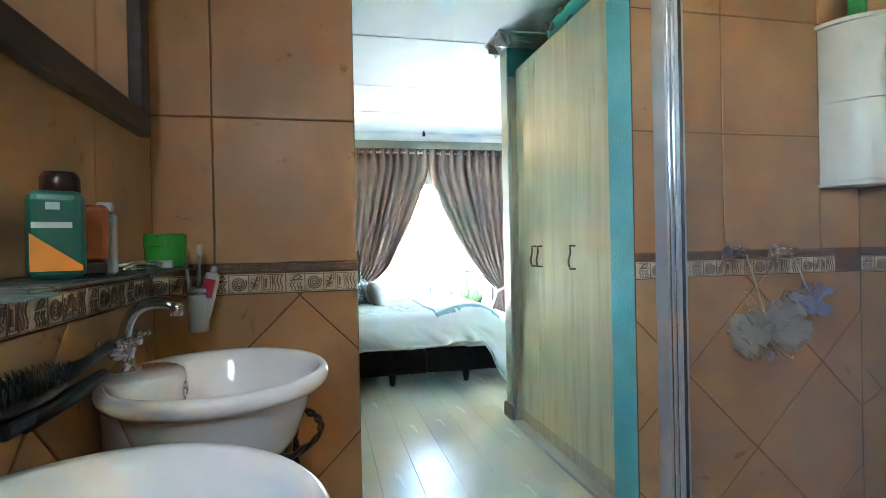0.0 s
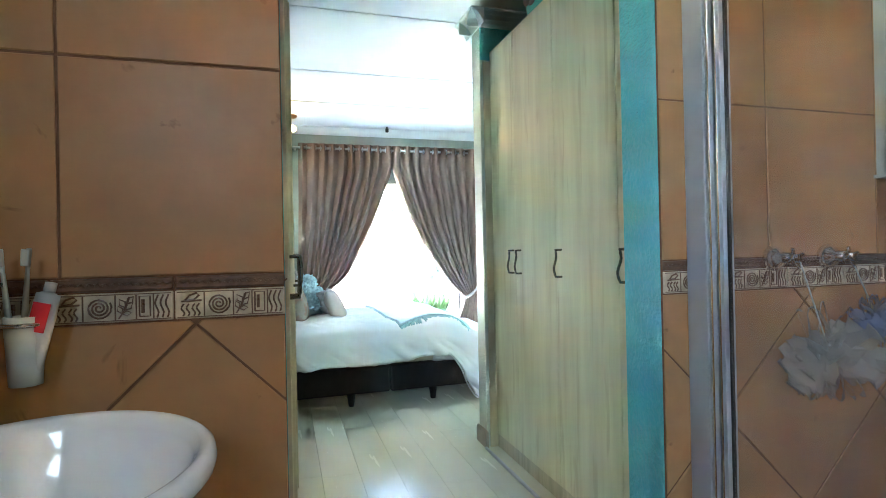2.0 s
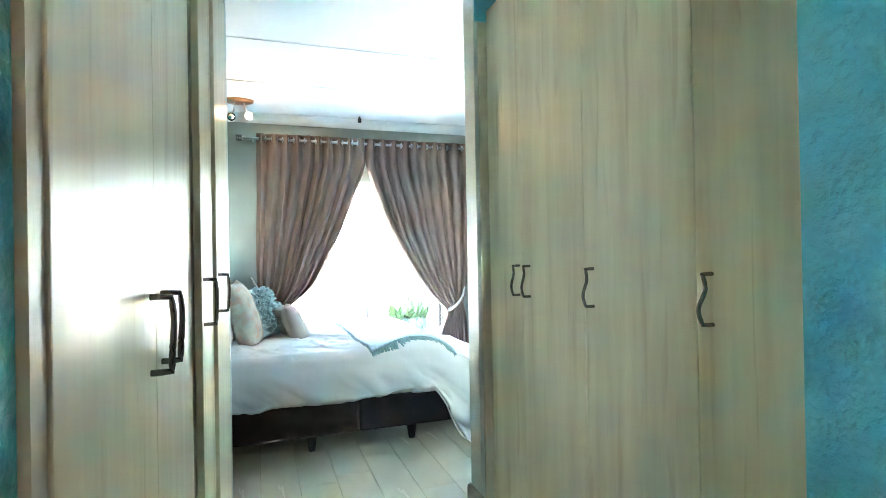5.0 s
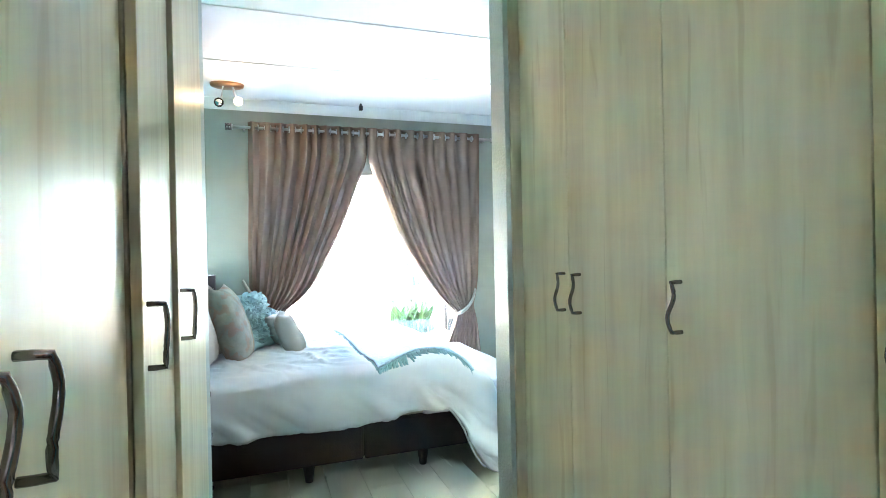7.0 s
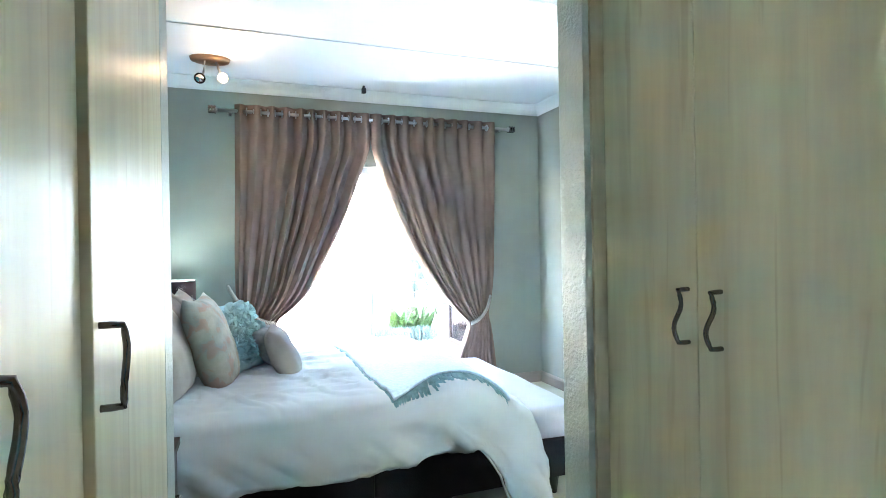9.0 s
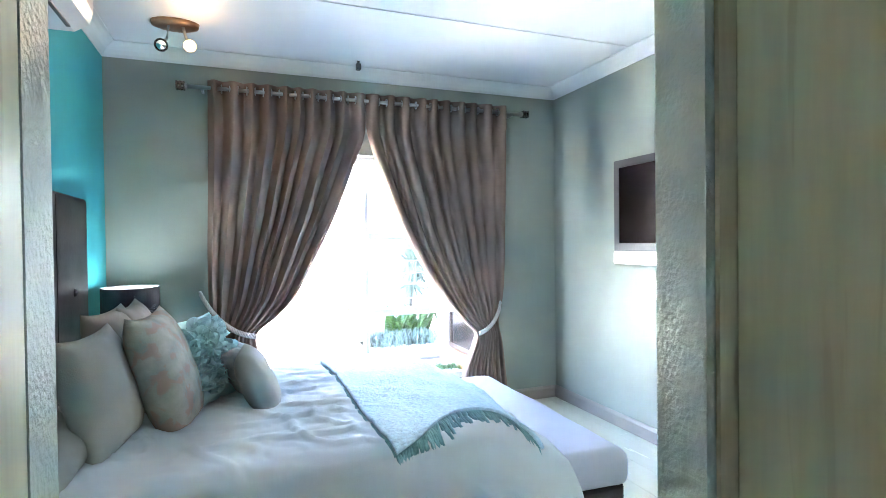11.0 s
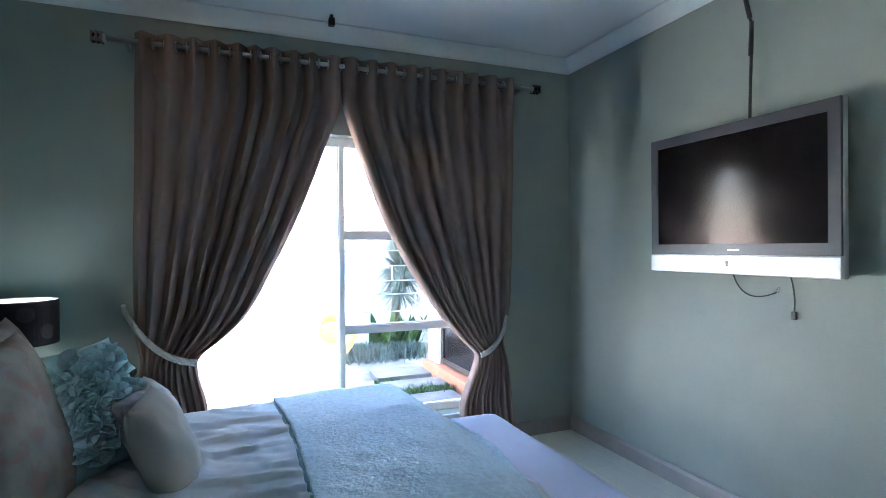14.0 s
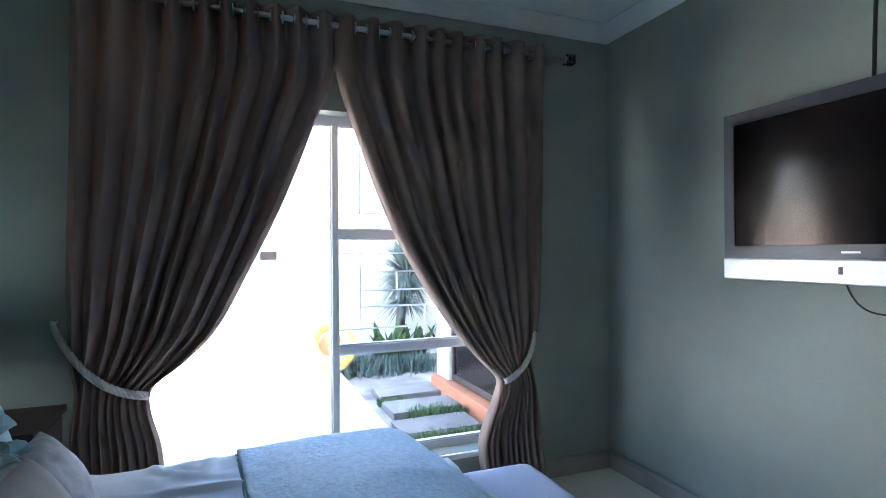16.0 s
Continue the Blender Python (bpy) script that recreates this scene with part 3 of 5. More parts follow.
tieback([(0.285, 6.14, 0.985), (0.42, 6.02, 0.72), (0.62, 6.04, 0.70)], "braided cream rope tieback round the curtain")
tieback([(2.415, 6.12, 0.90), (2.36, 6.02, 0.66), (2.19, 6.035, 0.605)], "braided cream rope tieback hooked beside the window")

sensor = thing("alarm_sensor", (1.30, 6.03, CEIL), "small dark sensor fixed to the ceiling", "sensor")
part("housing", box(1.285, 6.01, 2.470, 1.317, 6.045, 2.512, 0.004), M_BLACK, sensor)
part("bracket", box(1.293, 6.02, 2.508, 1.309, 6.036, CEIL), M_BLACK, sensor)

# ---- bed ----
BX0, BX1, BY0, BY1, BTOP = -0.10, 2.0, 4.10, 5.50, 0.56
bed = thing("bed", (0.88, 4.86, 0), "dark base double bed with tall leatherette headboard", "bed")
part("base", box(BX0 - 0.03, BY0 + 0.085, 0.10, 0.93, BY1 - 0.03, 0.30, 0.015), M_BEDBASE, bed)
part("base", box(0.933, BY0 + 0.085, 0.10, BX1 - 0.02, BY1 - 0.03, 0.30, 0.015), M_BEDBASE, bed)
part("mattress", box(BX0, BY0 + 0.085, 0.302, BX1 - 0.02, BY1 - 0.02, 0.435, 0.04, 4), M_PILLOW, bed, "white mattress", smooth=True)
for lx in (0.05, 0.645, 1.28, 1.86):
    for ly in (BY0 + 0.155, BY1 - 0.13):
        part("leg", lathe([(0.001, 0.0), (0.02, 0.0), (0.034, 0.096), (0.034, 0.10), (0.001, 0.10)], (lx, ly, 0), 14), M_BLACK, bed)
hb = part("headboard", box(LEFT + 0.002, 4.02, 0.02, -0.145, 5.40, 1.515, 0.02, 3), M_LEATHER, bed, "tufted black-brown leatherette headboard", smooth=False)
for hy in (4.48, 4.94):
    part("seam", box(-0.146, hy - 0.003, 0.1, -0.1435, hy + 0.003, 1.50), M_LEATHER, hb)
for hy in (4.25, 4.71, 5.17):
    for hz in (1.09,):
        bt = lathe([(0.001, 0.012), (0.012, 0.009), (0.02, 0.0), (0.001, 0.0)], (0, 0, 0), 12)
        bt.transform(pose(-0.145, hy, hz, 0, 90, 0))
        part("button", bt, M_LEATHER, hb, "covered button")


CREASES = [(0.45, 1.0, 4.95, 0.10, 0.016), (0.60, 1.0, 4.78, -0.12, 0.018), (0.38, 0.95, 4.55, 0.12, 0.014), (0.62, 1.02, 4.62, 0.02, 0.016), (0.30, 0.85, 4.36, 0.18, 0.015),
           (0.55, 1.0, 4.40, -0.10, 0.014), (0.66, 1.02, 5.12, 0.05, 0.014), (0.58, 1.0, 5.32, -0.06, 0.012)]


def bed_height(x, y, crease=1.0):
    """Height of the bedding's upper face over the mattress."""
    crease *= 1 - 0.8 * smoothstep(0.92, 1.02, x) * (1 - smoothstep(1.5, 1.62, x))
    n1 = noise.noise(Vector((x * 2.2, y * 2.2, 0.3)))
    n2 = noise.noise(Vector((x * 3.0 + y * 1.2, y * 9, 2.1)))
    hump = 0.03 * math.exp(-((x - 1.28) / 0.24) ** 2) * (0.5 + 0.5 * smoothstep(5.7, 4.6, y))
    ridge = 1 - 2 * abs(noise.noise(Vector((x * 2.2 - y * 1.4, x * 5.5 + y * 4.5, 4.4))))
    ridge2 = 1 - 2 * abs(noise.noise(Vector((x * 6.5 + y * 3.0, y * 9.5 - x * 2.0, 7.7))))
    hump += crease * (0.013 * max(ridge, 0) ** 6 + 0.005 * max(ridge2, 0) ** 6)
    n3 = noise.noise(Vector((x * 5 + 3 * n1, y * 14 + 4 * n1, 6.0)))
    for cx0, cx1, cy0, slope, amp in CREASES:
        if cx0 < x < cx1:
            yl = cy0 + slope * (x - cx0) + 0.035 * noise.noise(Vector((x * 4, cy0 * 7, 3.3)))
            hump += amp * crease * math.sin(math.pi * (x - cx0) / (cx1 - cx0)) ** 0.6 * math.exp(-((y - yl) / 0.016) ** 2)
    return BTOP + 0.02 + 0.014 * n1 + crease * (0.005 * n2 + 0.005 * (1 - abs(n3) * 2) ** 3) + hump - 0.118 * smoothstep(1.42, 1.67, x)


def duvet_point(x, s, lift=0.0):
    """A point of the bedding: s runs from the far side over the top and down the near side."""
    edge = 0.07
    top = BY1 - BY0
    if s < 0:
        d = -s
        y, z, side = BY1 + edge * math.sin(min(d / edge, 1.5)) * 0.7, bed_height(x, BY1) - max(d - 0.03, 0), d
    elif s <= top:
        y = BY1 - s
        z = bed_height(x, y, 1 - 0.6 * smoothstep(top - 0.22, top, s))
        rim = max(0, (s - (top - 0.10)) / 0.10)
        z -= 0.025 * rim ** 2
        side = 0
    else:
        d = s - top
        a = min(d / 0.10, math.pi / 2)
        bulge = 0.05 * math.sin(a)
        y = BY0 - bulge - 0.02 * smoothstep(0.05, 0.3, d)
        z = bed_height(x, BY0, 0.15) - 0.025 - max(0, d - 0.028 * math.sin(a))
        side = d
    if side > 0.03:
        w = smoothstep(0.03, 0.3, side)
        f = (1 - abs(noise.noise(Vector((x * 2.6 + z * 3.4, z * 0.8 - x * 0.5, 5.0)))) * 2.2) ** 3 * 0.055 + noise.noise(Vector((x * 8 + z * 9, z * 2, 8.0))) * 0.028 + max(0, 1 - 2.2 * abs(noise.noise(Vector((x * 4.5 + z * 7.5, z * 3 - x * 1.5, 12.0))))) ** 4 * 0.022
        y += (-1 if s > 0 else 1) * abs(f) * w
    return Vector((x, y, z + lift))


def drape(name, x0, x1, drop, mat, parent, label="", nx=150, ns=110, lift=0.0, thickness=0.016, far=0.25, x_end=None):
    bm = bmesh.new()
    rows = []
    top = BY1 - BY0
    for i in range(nx + 1):
        u = i / nx
        x = x0 + (x1 - x0) * u
        total = far + top + drop(x)
        row = []
        for j in range(ns + 1):
            s = -far + total * j / ns
            xs = x + (x_end(x, s) if x_end else 0)
            row.append(bm.verts.new(duvet_point(xs, s, lift)))
        rows.append(row)
    for a, b in zip(rows, rows[1:]):
        for j in range(ns):
            bm.faces.new((a[j], b[j], b[j + 1], a[j + 1]))
    ob = part(name, bm, mat, parent, label, smooth=True)
    so = ob.modifiers.new("cloth", "SOLIDIFY")
    so.thickness, so.offset = thickness, -1
    return ob


duvet = thing("duvet", (0.7, 4.86, BTOP), "rumpled white cotton duvet hanging over the bed side", "duvet")
drape("cover", BX0 + 0.01, 1.67, lambda x: 0.245 + 0.006 * noise.noise(Vector((x * 3, 0, 7))) + 0.25 * smoothstep(1.34, 1.54, x), M_DUVET, duvet, lift=0.012,
      x_end=lambda x, s: 0.05 * smoothstep(1.40, 1.6, x) * noise.noise(Vector((s * 4, 1, 1))) + 0.05 * smoothstep(1.3, 1.6, x) * smoothstep(1.5, 2.0, s))
part("hem", tube([duvet_point(0.0 + 1.55 * q / 90, BY1 - BY0 + 0.243 + 0.006 * noise.noise(Vector((1.55 * q / 90 * 3, 0, 7))) + 0.25 * smoothstep(1.34, 1.54, 1.55 * q / 90), 0.010) for q in range(91)], 0.005, 6), M_DUVET, duvet, "stitched hem", smooth=True)
sheet = thing("bed_cover", (1.6, 4.86, BTOP), "lilac-grey fitted cover over the foot of the mattress", "bed cover")
sb = box(1.25, BY0 + 0.07, 0.285, BX1 + 0.012, BY1 - 0.005, 0.447, 0.055, 4)
bmesh.ops.subdivide_edges(sb, edges=[e for e in sb.edges if e.calc_length() > 0.15], cuts=14, use_grid_fill=True)
for v in sb.verts:
    v.co.z += 0.010 * noise.noise(v.co * 3.0) + 0.004 * noise.noise(v.co * 9.0)
    v.co.x += 0.006 * noise.noise(v.co * 6.0)
part("cover", sb, M_SHEET, sheet, smooth=True)

# throw
throw = thing("throw_blanket", (1.28, 4.9, BTOP + 0.03), "pale blue boucle throw with tasselled fringe across the bed", "blanket")
T_NEAR = [(0, 4.10), (0.12, 4.125), (0.25, 4.17), (0.45, 4.26), (0.65, 4.29), (0.82, 4.26), (0.92, 4.18), (1.0, 4.08)]
tb = bmesh.new()
rows = []
NT = 70
near_edge = []
for i in range(NT + 1):
    u = i / NT
    row = []
    for j in range(NT * 2 + 1):
        v = j / (NT * 2)
        yn = lerp_table(T_NEAR, u)
        y = 5.52 + (yn - 5.52) * v
        xl = 0.945 + 0.055 * v + 0.012 * math.sin(6 * v)
        xr = 1.50 + 0.16 * math.sin(math.pi * min(v * 1.15, 1)) + 0.03 * v
        x = xl + (xr - xl) * u
        s = BY1 - y
        p = duvet_point(x, s, 0.030)
        p.z += 0.0015 * noise.noise(Vector((x * 25, y * 25, 1))) + 0.006 * noise.noise(Vector((x * 7, y * 7, 4))) + 0.02 * smoothstep(1.3, 1.62, x) * 0.4
        row.append(tb.verts.new(p))
    near_edge.append(row[-1].co.copy())
    rows.append(row)
for a, b in zip(rows, rows[1:]):
    for j in range(NT * 2):
        tb.faces.new((a[j], b[j], b[j + 1], a[j + 1]))
left_edge = [v.co.copy() for v in rows[0]]
cloth = part("cloth", tb, M_THROW, throw, smooth=True)
so = cloth.modifiers.new("cloth", "SOLIDIFY")
so.thickness, so.offset = 0.016, -1
# hem tube in darker wool: its colour paints the shade line along this edge
part("hem", tube([p + Vector((-0.003, 0, -0.006)) for p in left_edge[::2]], 0.0075, 6), M_FRINGE, throw, "rolled side hem in darker wool for edge shade", smooth=True)
fb = bmesh.new()
rng = random.Random(5)
for i in range(0, NT * 2):
    if i % 3 == 1:
        continue
    p = near_edge[i // 2].lerp(near_edge[i // 2 + 1], (i % 2) / 2)
    ln = 0.095 * rng.uniform(0.8, 1.25)
    dx = rng.uniform(-0.022, 0.022)
    s0 = BY1 - p.y
    pts = [duvet_point(p.x + dx * t / 4 + rng.uniform(-0.003, 0.003), s0 + ln * t / 4 - 0.006, 0.034 - 0.002 * t) for t in range(5)]
    tube(pts, 0.0062, 5, bm=fb, taper=[0.9, 1.35, 0.9, 1.0, 1.15])
part("fringe", fb, M_FRINGE, throw, "knotted wool tassels", smooth=True, kind="stuff")


def cushion(name, w, h, t, mat, m, label, corner=0.1, category="cushion", power=0.5):
    """A stuffed cushion: w by h, t thick, made in its own x-y plane and set by m."""
    c = thing(name, (0, 0, 0), label, category, group="bed cushions")
    bm = bmesh.new()
    n = 26
    sheets = []
    seed = w * 13 + t * 7
    for side in (1, -1):
        g = []
        for i in range(n + 1):
            row = []
            for j in range(n + 1):
                u, v = 2 * i / n - 1, 2 * j / n - 1
                pu = u * (1 - corner * (1 - abs(v) ** 2.2) * abs(u) ** 3)
                pv = v * (1 - corner * (1 - abs(u) ** 2.2) * abs(v) ** 3)
                k = max((1 - abs(u) ** 2.6) * (1 - abs(v) ** 2.6), 0) ** power
                zz = side * t / 2 * k + side * 0.008 * k * noise.noise(Vector((u * 3, v * 3, seed + side)))
                row.append(bm.verts.new((pu * w / 2, pv * h / 2, zz)))
            g.append(row)
        sheets.append(g)
        for i in range(n):
            for j in range(n):
                q = (g[i][j], g[i + 1][j], g[i + 1][j + 1], g[i][j + 1])
                bm.faces.new(q if side > 0 else q[::-1])
    bmesh.ops.remove_doubles(bm, verts=bm.verts, dist=0.0005)
    part("cover", bm, mat, c, smooth=True)
    c.matrix_basis = m
    return c


def stand(x, y, z, lean, turn):
    """Pose of a cushion standing on its lower edge, its face towards +x, leaning back by lean degrees and turned about the vertical."""
    return Matrix.Translation((x, y, z)) @ Matrix.Rotation(radians(turn), 4, "Z") @ Matrix.Rotation(radians(90 - lean), 4, "Y") @ Matrix.Rotation(radians(90), 4, "Z")


cushion("pillow", 0.50, 0.30, 0.14, M_PILLOW, pose(-0.065, 4.38, 0.645, 4, -14, 84), "plump off-white pillow lying by the headboard", 0.06, "pillow")
cushion("pillow", 0.66, 0.44, 0.17, M_PILLOW, pose(0.02, 5.2, 0.665, 2, -8, 90), "off-white pillow lying behind the cushions", 0.06, "pillow")
cushion("cushion", 0.42, 0.44, 0.17, M_PILLOW, stand(0.075, 4.58, 0.785, 14, -8), "large off-white linen cushion standing on the bed")
cushion("cushion", 0.44, 0.52, 0.185, M_FLORAL, stand(0.250, 4.81, 0.785, 18, -7), "floral print cushion in rose and cream")
cushion("cushion", 0.42, 0.42, 0.15, M_BEIGE, stand(0.05, 5.02, 0.83, 18, -8), "beige satin cushion leaning on the headboard")
cushion("cushion", 0.42, 0.42, 0.15, M_BEIGE, stand(0.10, 5.28, 0.83, 20, 0), "beige satin cushion leaning on the headboard")
ruffle = cushion("cushion", 0.43, 0.43, 0.15, M_RUFFLE, stand(0.355, 5.05, 0.775, 30, -33), "aqua cushion covered in fabric petal ruffles")
pb = bmesh.new()
rng = random.Random(11)
for k in range(190):
    u, v = rng.uniform(-0.70, 0.66), rng.uniform(-0.70, 0.66)
    if abs(u) > 0.58 and abs(v) > 0.58:
        continue
    kz = max((1 - abs(u) ** 2.6) * (1 - abs(v) ** 2.6), 0) ** 0.5
    base = Vector((u * 0.215, v * 0.215, 0.075 * kz))
    r = rng.uniform(0.026, 0.040)
    mm = Matrix.Translation(base) @ Matrix.Rotation(rng.uniform(0, 6.28), 4, "Z") @ Matrix.Rotation(rng.uniform(0.5, 1.2), 4, "X")
    ctr = pb.verts.new(mm @ Vector((0, 0, 0)))
    rim = []
    for q in range(9):
        a = math.pi * q / 8
        rim.append(pb.verts.new(mm @ Vector((r * math.cos(a), 1.5 * r * math.sin(a), 0.010 * math.sin(3 * a + k)))))
    for q in range(8):
        pb.faces.new((ctr, rim[q], rim[q + 1]))
rp = part("ruffle", pb, M_RUFFLE, ruffle, "aqua fabric petals", kind="stuff")
rs = rp.modifiers.new("cloth", "SOLIDIFY")
rs.thickness = 0.0015
cushion("cushion", 0.36, 0.24, 0.14, M_DAMASK, stand(0.53, 5.12, 0.71, 33, -6), "small grey damask cushion")
cushion("cushion", 0.30, 0.32, 0.14, M_PILLOW, stand(0.595, 4.87, 0.695, 24, -4), "small oblong off-white cushion at the front of the pile", 0.05)

# bedside tables
def bedside(x0, y0, x1, y1, h, label):
    t = thing("bedside_table", ((x0 + x1) / 2, (y0 + y1) / 2, 0), label, "bedside table", group="bedside tables")
    part("top", box(x0 - 0.01, y0 - 0.01, h - 0.025, x1 + 0.01, y1 + 0.01, h, 0.003), M_DARKWOOD, t)
    part("body", box(x0, y0, 0.10, x1 - 0.022, y1, h - 0.026, 0.003), M_DARKWOOD, t)
    dz = (h - 0.14) / 2
    for k in range(2):
        d = part("drawer", box(x1 - 0.02, y0 + 0.008, 0.108 + k * (dz + 0.008), x1, y1 - 0.008, 0.10 + (k + 1) * dz, 0.002), M_DARKWOOD, t)
        zc = 0.104 + (k + 0.5) * dz
        part("handle", tube([(x1, (y0 + y1) / 2 - 0.06, zc), (x1 + 0.022, (y0 + y1) / 2 - 0.06, zc), (x1 + 0.022, (y0 + y1) / 2 + 0.06, zc), (x1, (y0 + y1) / 2 + 0.06, zc)], 0.005, 8), M_CHROME, d, "chrome bar handle", smooth=True)
    for px in (x0 + 0.03, x1 - 0.03):
        for py in (y0 + 0.03, y1 - 0.03):
            part("leg", box(px - 0.02, py - 0.02, 0, px + 0.02, py + 0.02, 0.10), M_DARKWOOD, t)
    return t


bedside(-0.22, 5.69, 0.35, 6.02, 0.70, "dark wooden bedside table beside the curtain")
bedside(-0.22, 3.60, 0.185, 3.98, 0.60, "dark wooden bedside table near the passage")

lampthing = thing("table_lamp", (-0.055, 5.87, 0.70), "lit bedside lamp with dark drum shade", "lamp")
part("base", lathe([(0.001, 0), (0.07, 0), (0.07, 0.012), (0.02, 0.02), (0.012, 0.05), (0.016, 0.09), (0.012, 0.15), (0.012, 0.18), (0.001, 0.18)], (-0.055, 5.87, 0.70), 24), M_PEWTER, lampthing, smooth=True)
part("shade", lathe([(0.141, 0.0), (0.146, 0.0), (0.146, 0.185), (0.141, 0.185), (0.141, 0.0)], (-0.055, 5.87, 0.872), 48), M_SHADE, lampthing, "dark brown drum shade", smooth=False)
part("lining", lathe([(0.1395, 0.001), (0.1405, 0.001), (0.1405, 0.184), (0.1395, 0.184), (0.1395, 0.001)], (-0.055, 5.87, 0.872), 48), M_SHADEIN, lampthing, "white shade lining")
part("bulb", lathe([(0.001, 0.0), (0.014, 0.0), (0.016, 0.03), (0.026, 0.055), (0.026, 0.07), (0.015, 0.09), (0.001, 0.095)], (-0.055, 5.87, 0.885), 16), M_WHITEBULB, lampthing, "glowing bulb", smooth=True)
for ca, cz in ((-62, 0.955 + 0.05), (-95, 0.93), (-30, 0.93)):
    for ring in range(3):
        fl = bmesh.new()
        for q in range(6 + 6 * ring):
            a = 2 * math.pi * q / (6 + 6 * ring)
            rr = 0.008 + 0.010 * ring
            th = radians(ca) + rr * math.cos(a) / 0.146
            lathe([(0.001, 0.0005), (0.0022, 0.0), (0.001, -0.0005)], (-0.055 + 0.1468 * math.cos(th), 5.87 + 0.1468 * math.sin(th), cz + rr * math.sin(a)), 6, bm=fl)
        part("shade_print", fl, M_SHADEIN, lampthing, "dotted flower print")
lamp("POINT", "table_lamp_light", Matrix.Translation((-0.055, 5.87, 1.02)), 0.017, (0.80, 0.97, 1.0), 0.03)

# ceiling spot fitting
spot_light = thing("ceiling_spotlight", (0.212, 5.74, CEIL), "ceiling spotlight bar with two heads and one lit bulb", "spotlight")
part("plate", lathe([(0.001, -0.03), (0.075, -0.03), (0.095, -0.022), (0.10, 0), (0.001, 0)], (0.212, 5.74, CEIL), 28, 1.25, 0.8), M_COPPER, spot_light, smooth=True)


def spot_head(cx, cy, cz, aim, lit):
    d = (Vector(aim) - Vector((cx, cy, cz))).normalized()
    rot = d.to_track_quat("Z", "Y").to_matrix().to_4x4()
    hbm = lathe([(0.001, -0.06), (0.022, -0.06), (0.028, -0.03), (0.034, 0.03), (0.034, 0.045), (0.030, 0.045), (0.026, 0.0), (0.001, -0.005)], (0, 0, 0), 20)
    hbm.transform(Matrix.Translation((cx, cy, cz)) @ rot)
    hd = part("spot_head", hbm, M_PEWTER if not lit else M_RODMETAL, spot_light, smooth=True)
    bb = lathe([(0.001, 0.0), (0.026, 0.004), (0.030, 0.034), (0.022, 0.052), (0.001, 0.060)], (0, 0, 0), 16)
    bb.transform(Matrix.Translation((cx, cy, cz)) @ rot)
    part("bulb", bb, M_BULB if lit else M_CHROME, hd, "glowing warm bulb" if lit else "dark bulb", smooth=True)
    part("arm", tube([(0.5 * cx + 0.106, 5.71, CEIL - 0.02), (0.7 * cx + 0.064, 5.70, cz + 0.07), (cx, cy + 0.02, cz + 0.01)], 0.008, 8), M_RODMETAL, spot_light, smooth=True)


spot_head(0.156, 5.60, 2.35, (0.5, 3.0, 1.6), False)
spot_head(0.29, 5.65, 2.375, (0.55, 3.2, 1.85), True)
lamp("SPOT", "ceiling_spot_light", look((0.305, 5.58, 2.365), (0.95, 2.6, 1.95)), 0.12, (1.0, 0.70, 0.38), 0.03, 110)
lamp("POINT", "ceiling_spot_glow", Matrix.Translation((0.315, 5.53, 2.385)), 0.018, (1.0, 0.66, 0.32), 0.02)

# air conditioner
ac = thing("air_conditioner", (LEFT, 4.7, 2.2), "white wall-mounted split air conditioner", "air conditioner")
acb = extrude_profile([(0, 0.0), (0.13, 0.0), (0.185, 0.035), (0.20, 0.09), (0.20, 0.25), (0.18, 0.285), (0, 0.285)], (LEFT + 0.001, 4.29, 2.20), (LEFT + 0.001, 5.10, 2.20), (1, 0, 0))
part("body", acb, M_AC, ac)
part("vane", box(LEFT + 0.05, 4.36, 2.1935, LEFT + 0.056, 5.03, 2.1995), M_BLACK, ac, "dark louvre slot")
part("vane", box(LEFT + 0.12, 4.36, 2.1935, LEFT + 0.135, 5.03, 2.1995), M_BLACK, ac, "dark louvre slot")

# ---- television ----
tv = thing("television", (2.93, 4.85, 1.13), "flat television with charcoal bezel and silver speaker bar on the wall", "television")
TX, TY0, TY1, TZ0, TZ1 = 2.868, 4.395, 5.345, 1.13, 1.817
part("cabinet", box(TX + 0.012, TY0, TZ0, TX + 0.040, TY1, TZ1, 0.006), M_SILVER, tv)
bz = boxes((TX, TY0 + 0.004, TZ1 - 0.052, TX + 0.014, TY1 - 0.004, TZ1 - 0.004), (TX, TY0 + 0.004, TZ0 + 0.088, TX + 0.014, TY1 - 0.004, TZ0 + 0.138), (TX, TY0 + 0.004, TZ0 + 0.138, TX + 0.014, TY0 + 0.05, TZ1 - 0.052), (TX, TY1 - 0.05, TZ0 + 0.138, TX + 0.014, TY1 - 0.004, TZ1 - 0.052))
part("bezel", bz, M_TVFRAME, tv, "charcoal plastic bezel")
part("screen", box(TX + 0.004, TY0 + 0.05, TZ0 + 0.138, TX + 0.01, TY1 - 0.05, TZ1 - 0.052), M_SCREEN, tv, "dark glossy screen")
part("speaker_bar", box(TX - 0.004, TY0 + 0.002, TZ0 + 0.002, TX + 0.014, TY1 - 0.002, TZ0 + 0.086, 0.004), M_SILVER, tv, "silver speaker bar")
part("badge", box(TX - 0.001, 4.82, TZ0 + 0.108, TX + 0.001, 4.88, TZ0 + 0.115), M_SILVER, tv)
part("power_button", box(TX - 0.006, 4.873, TZ0 + 0.035, TX - 0.003, 4.887, TZ0 + 0.062, 0.001), M_BLACK, tv)
part("wall_mount", box(TX + 0.041, 4.65, 1.3, RIGHT, 5.05, 1.65), M_BLACK, tv)
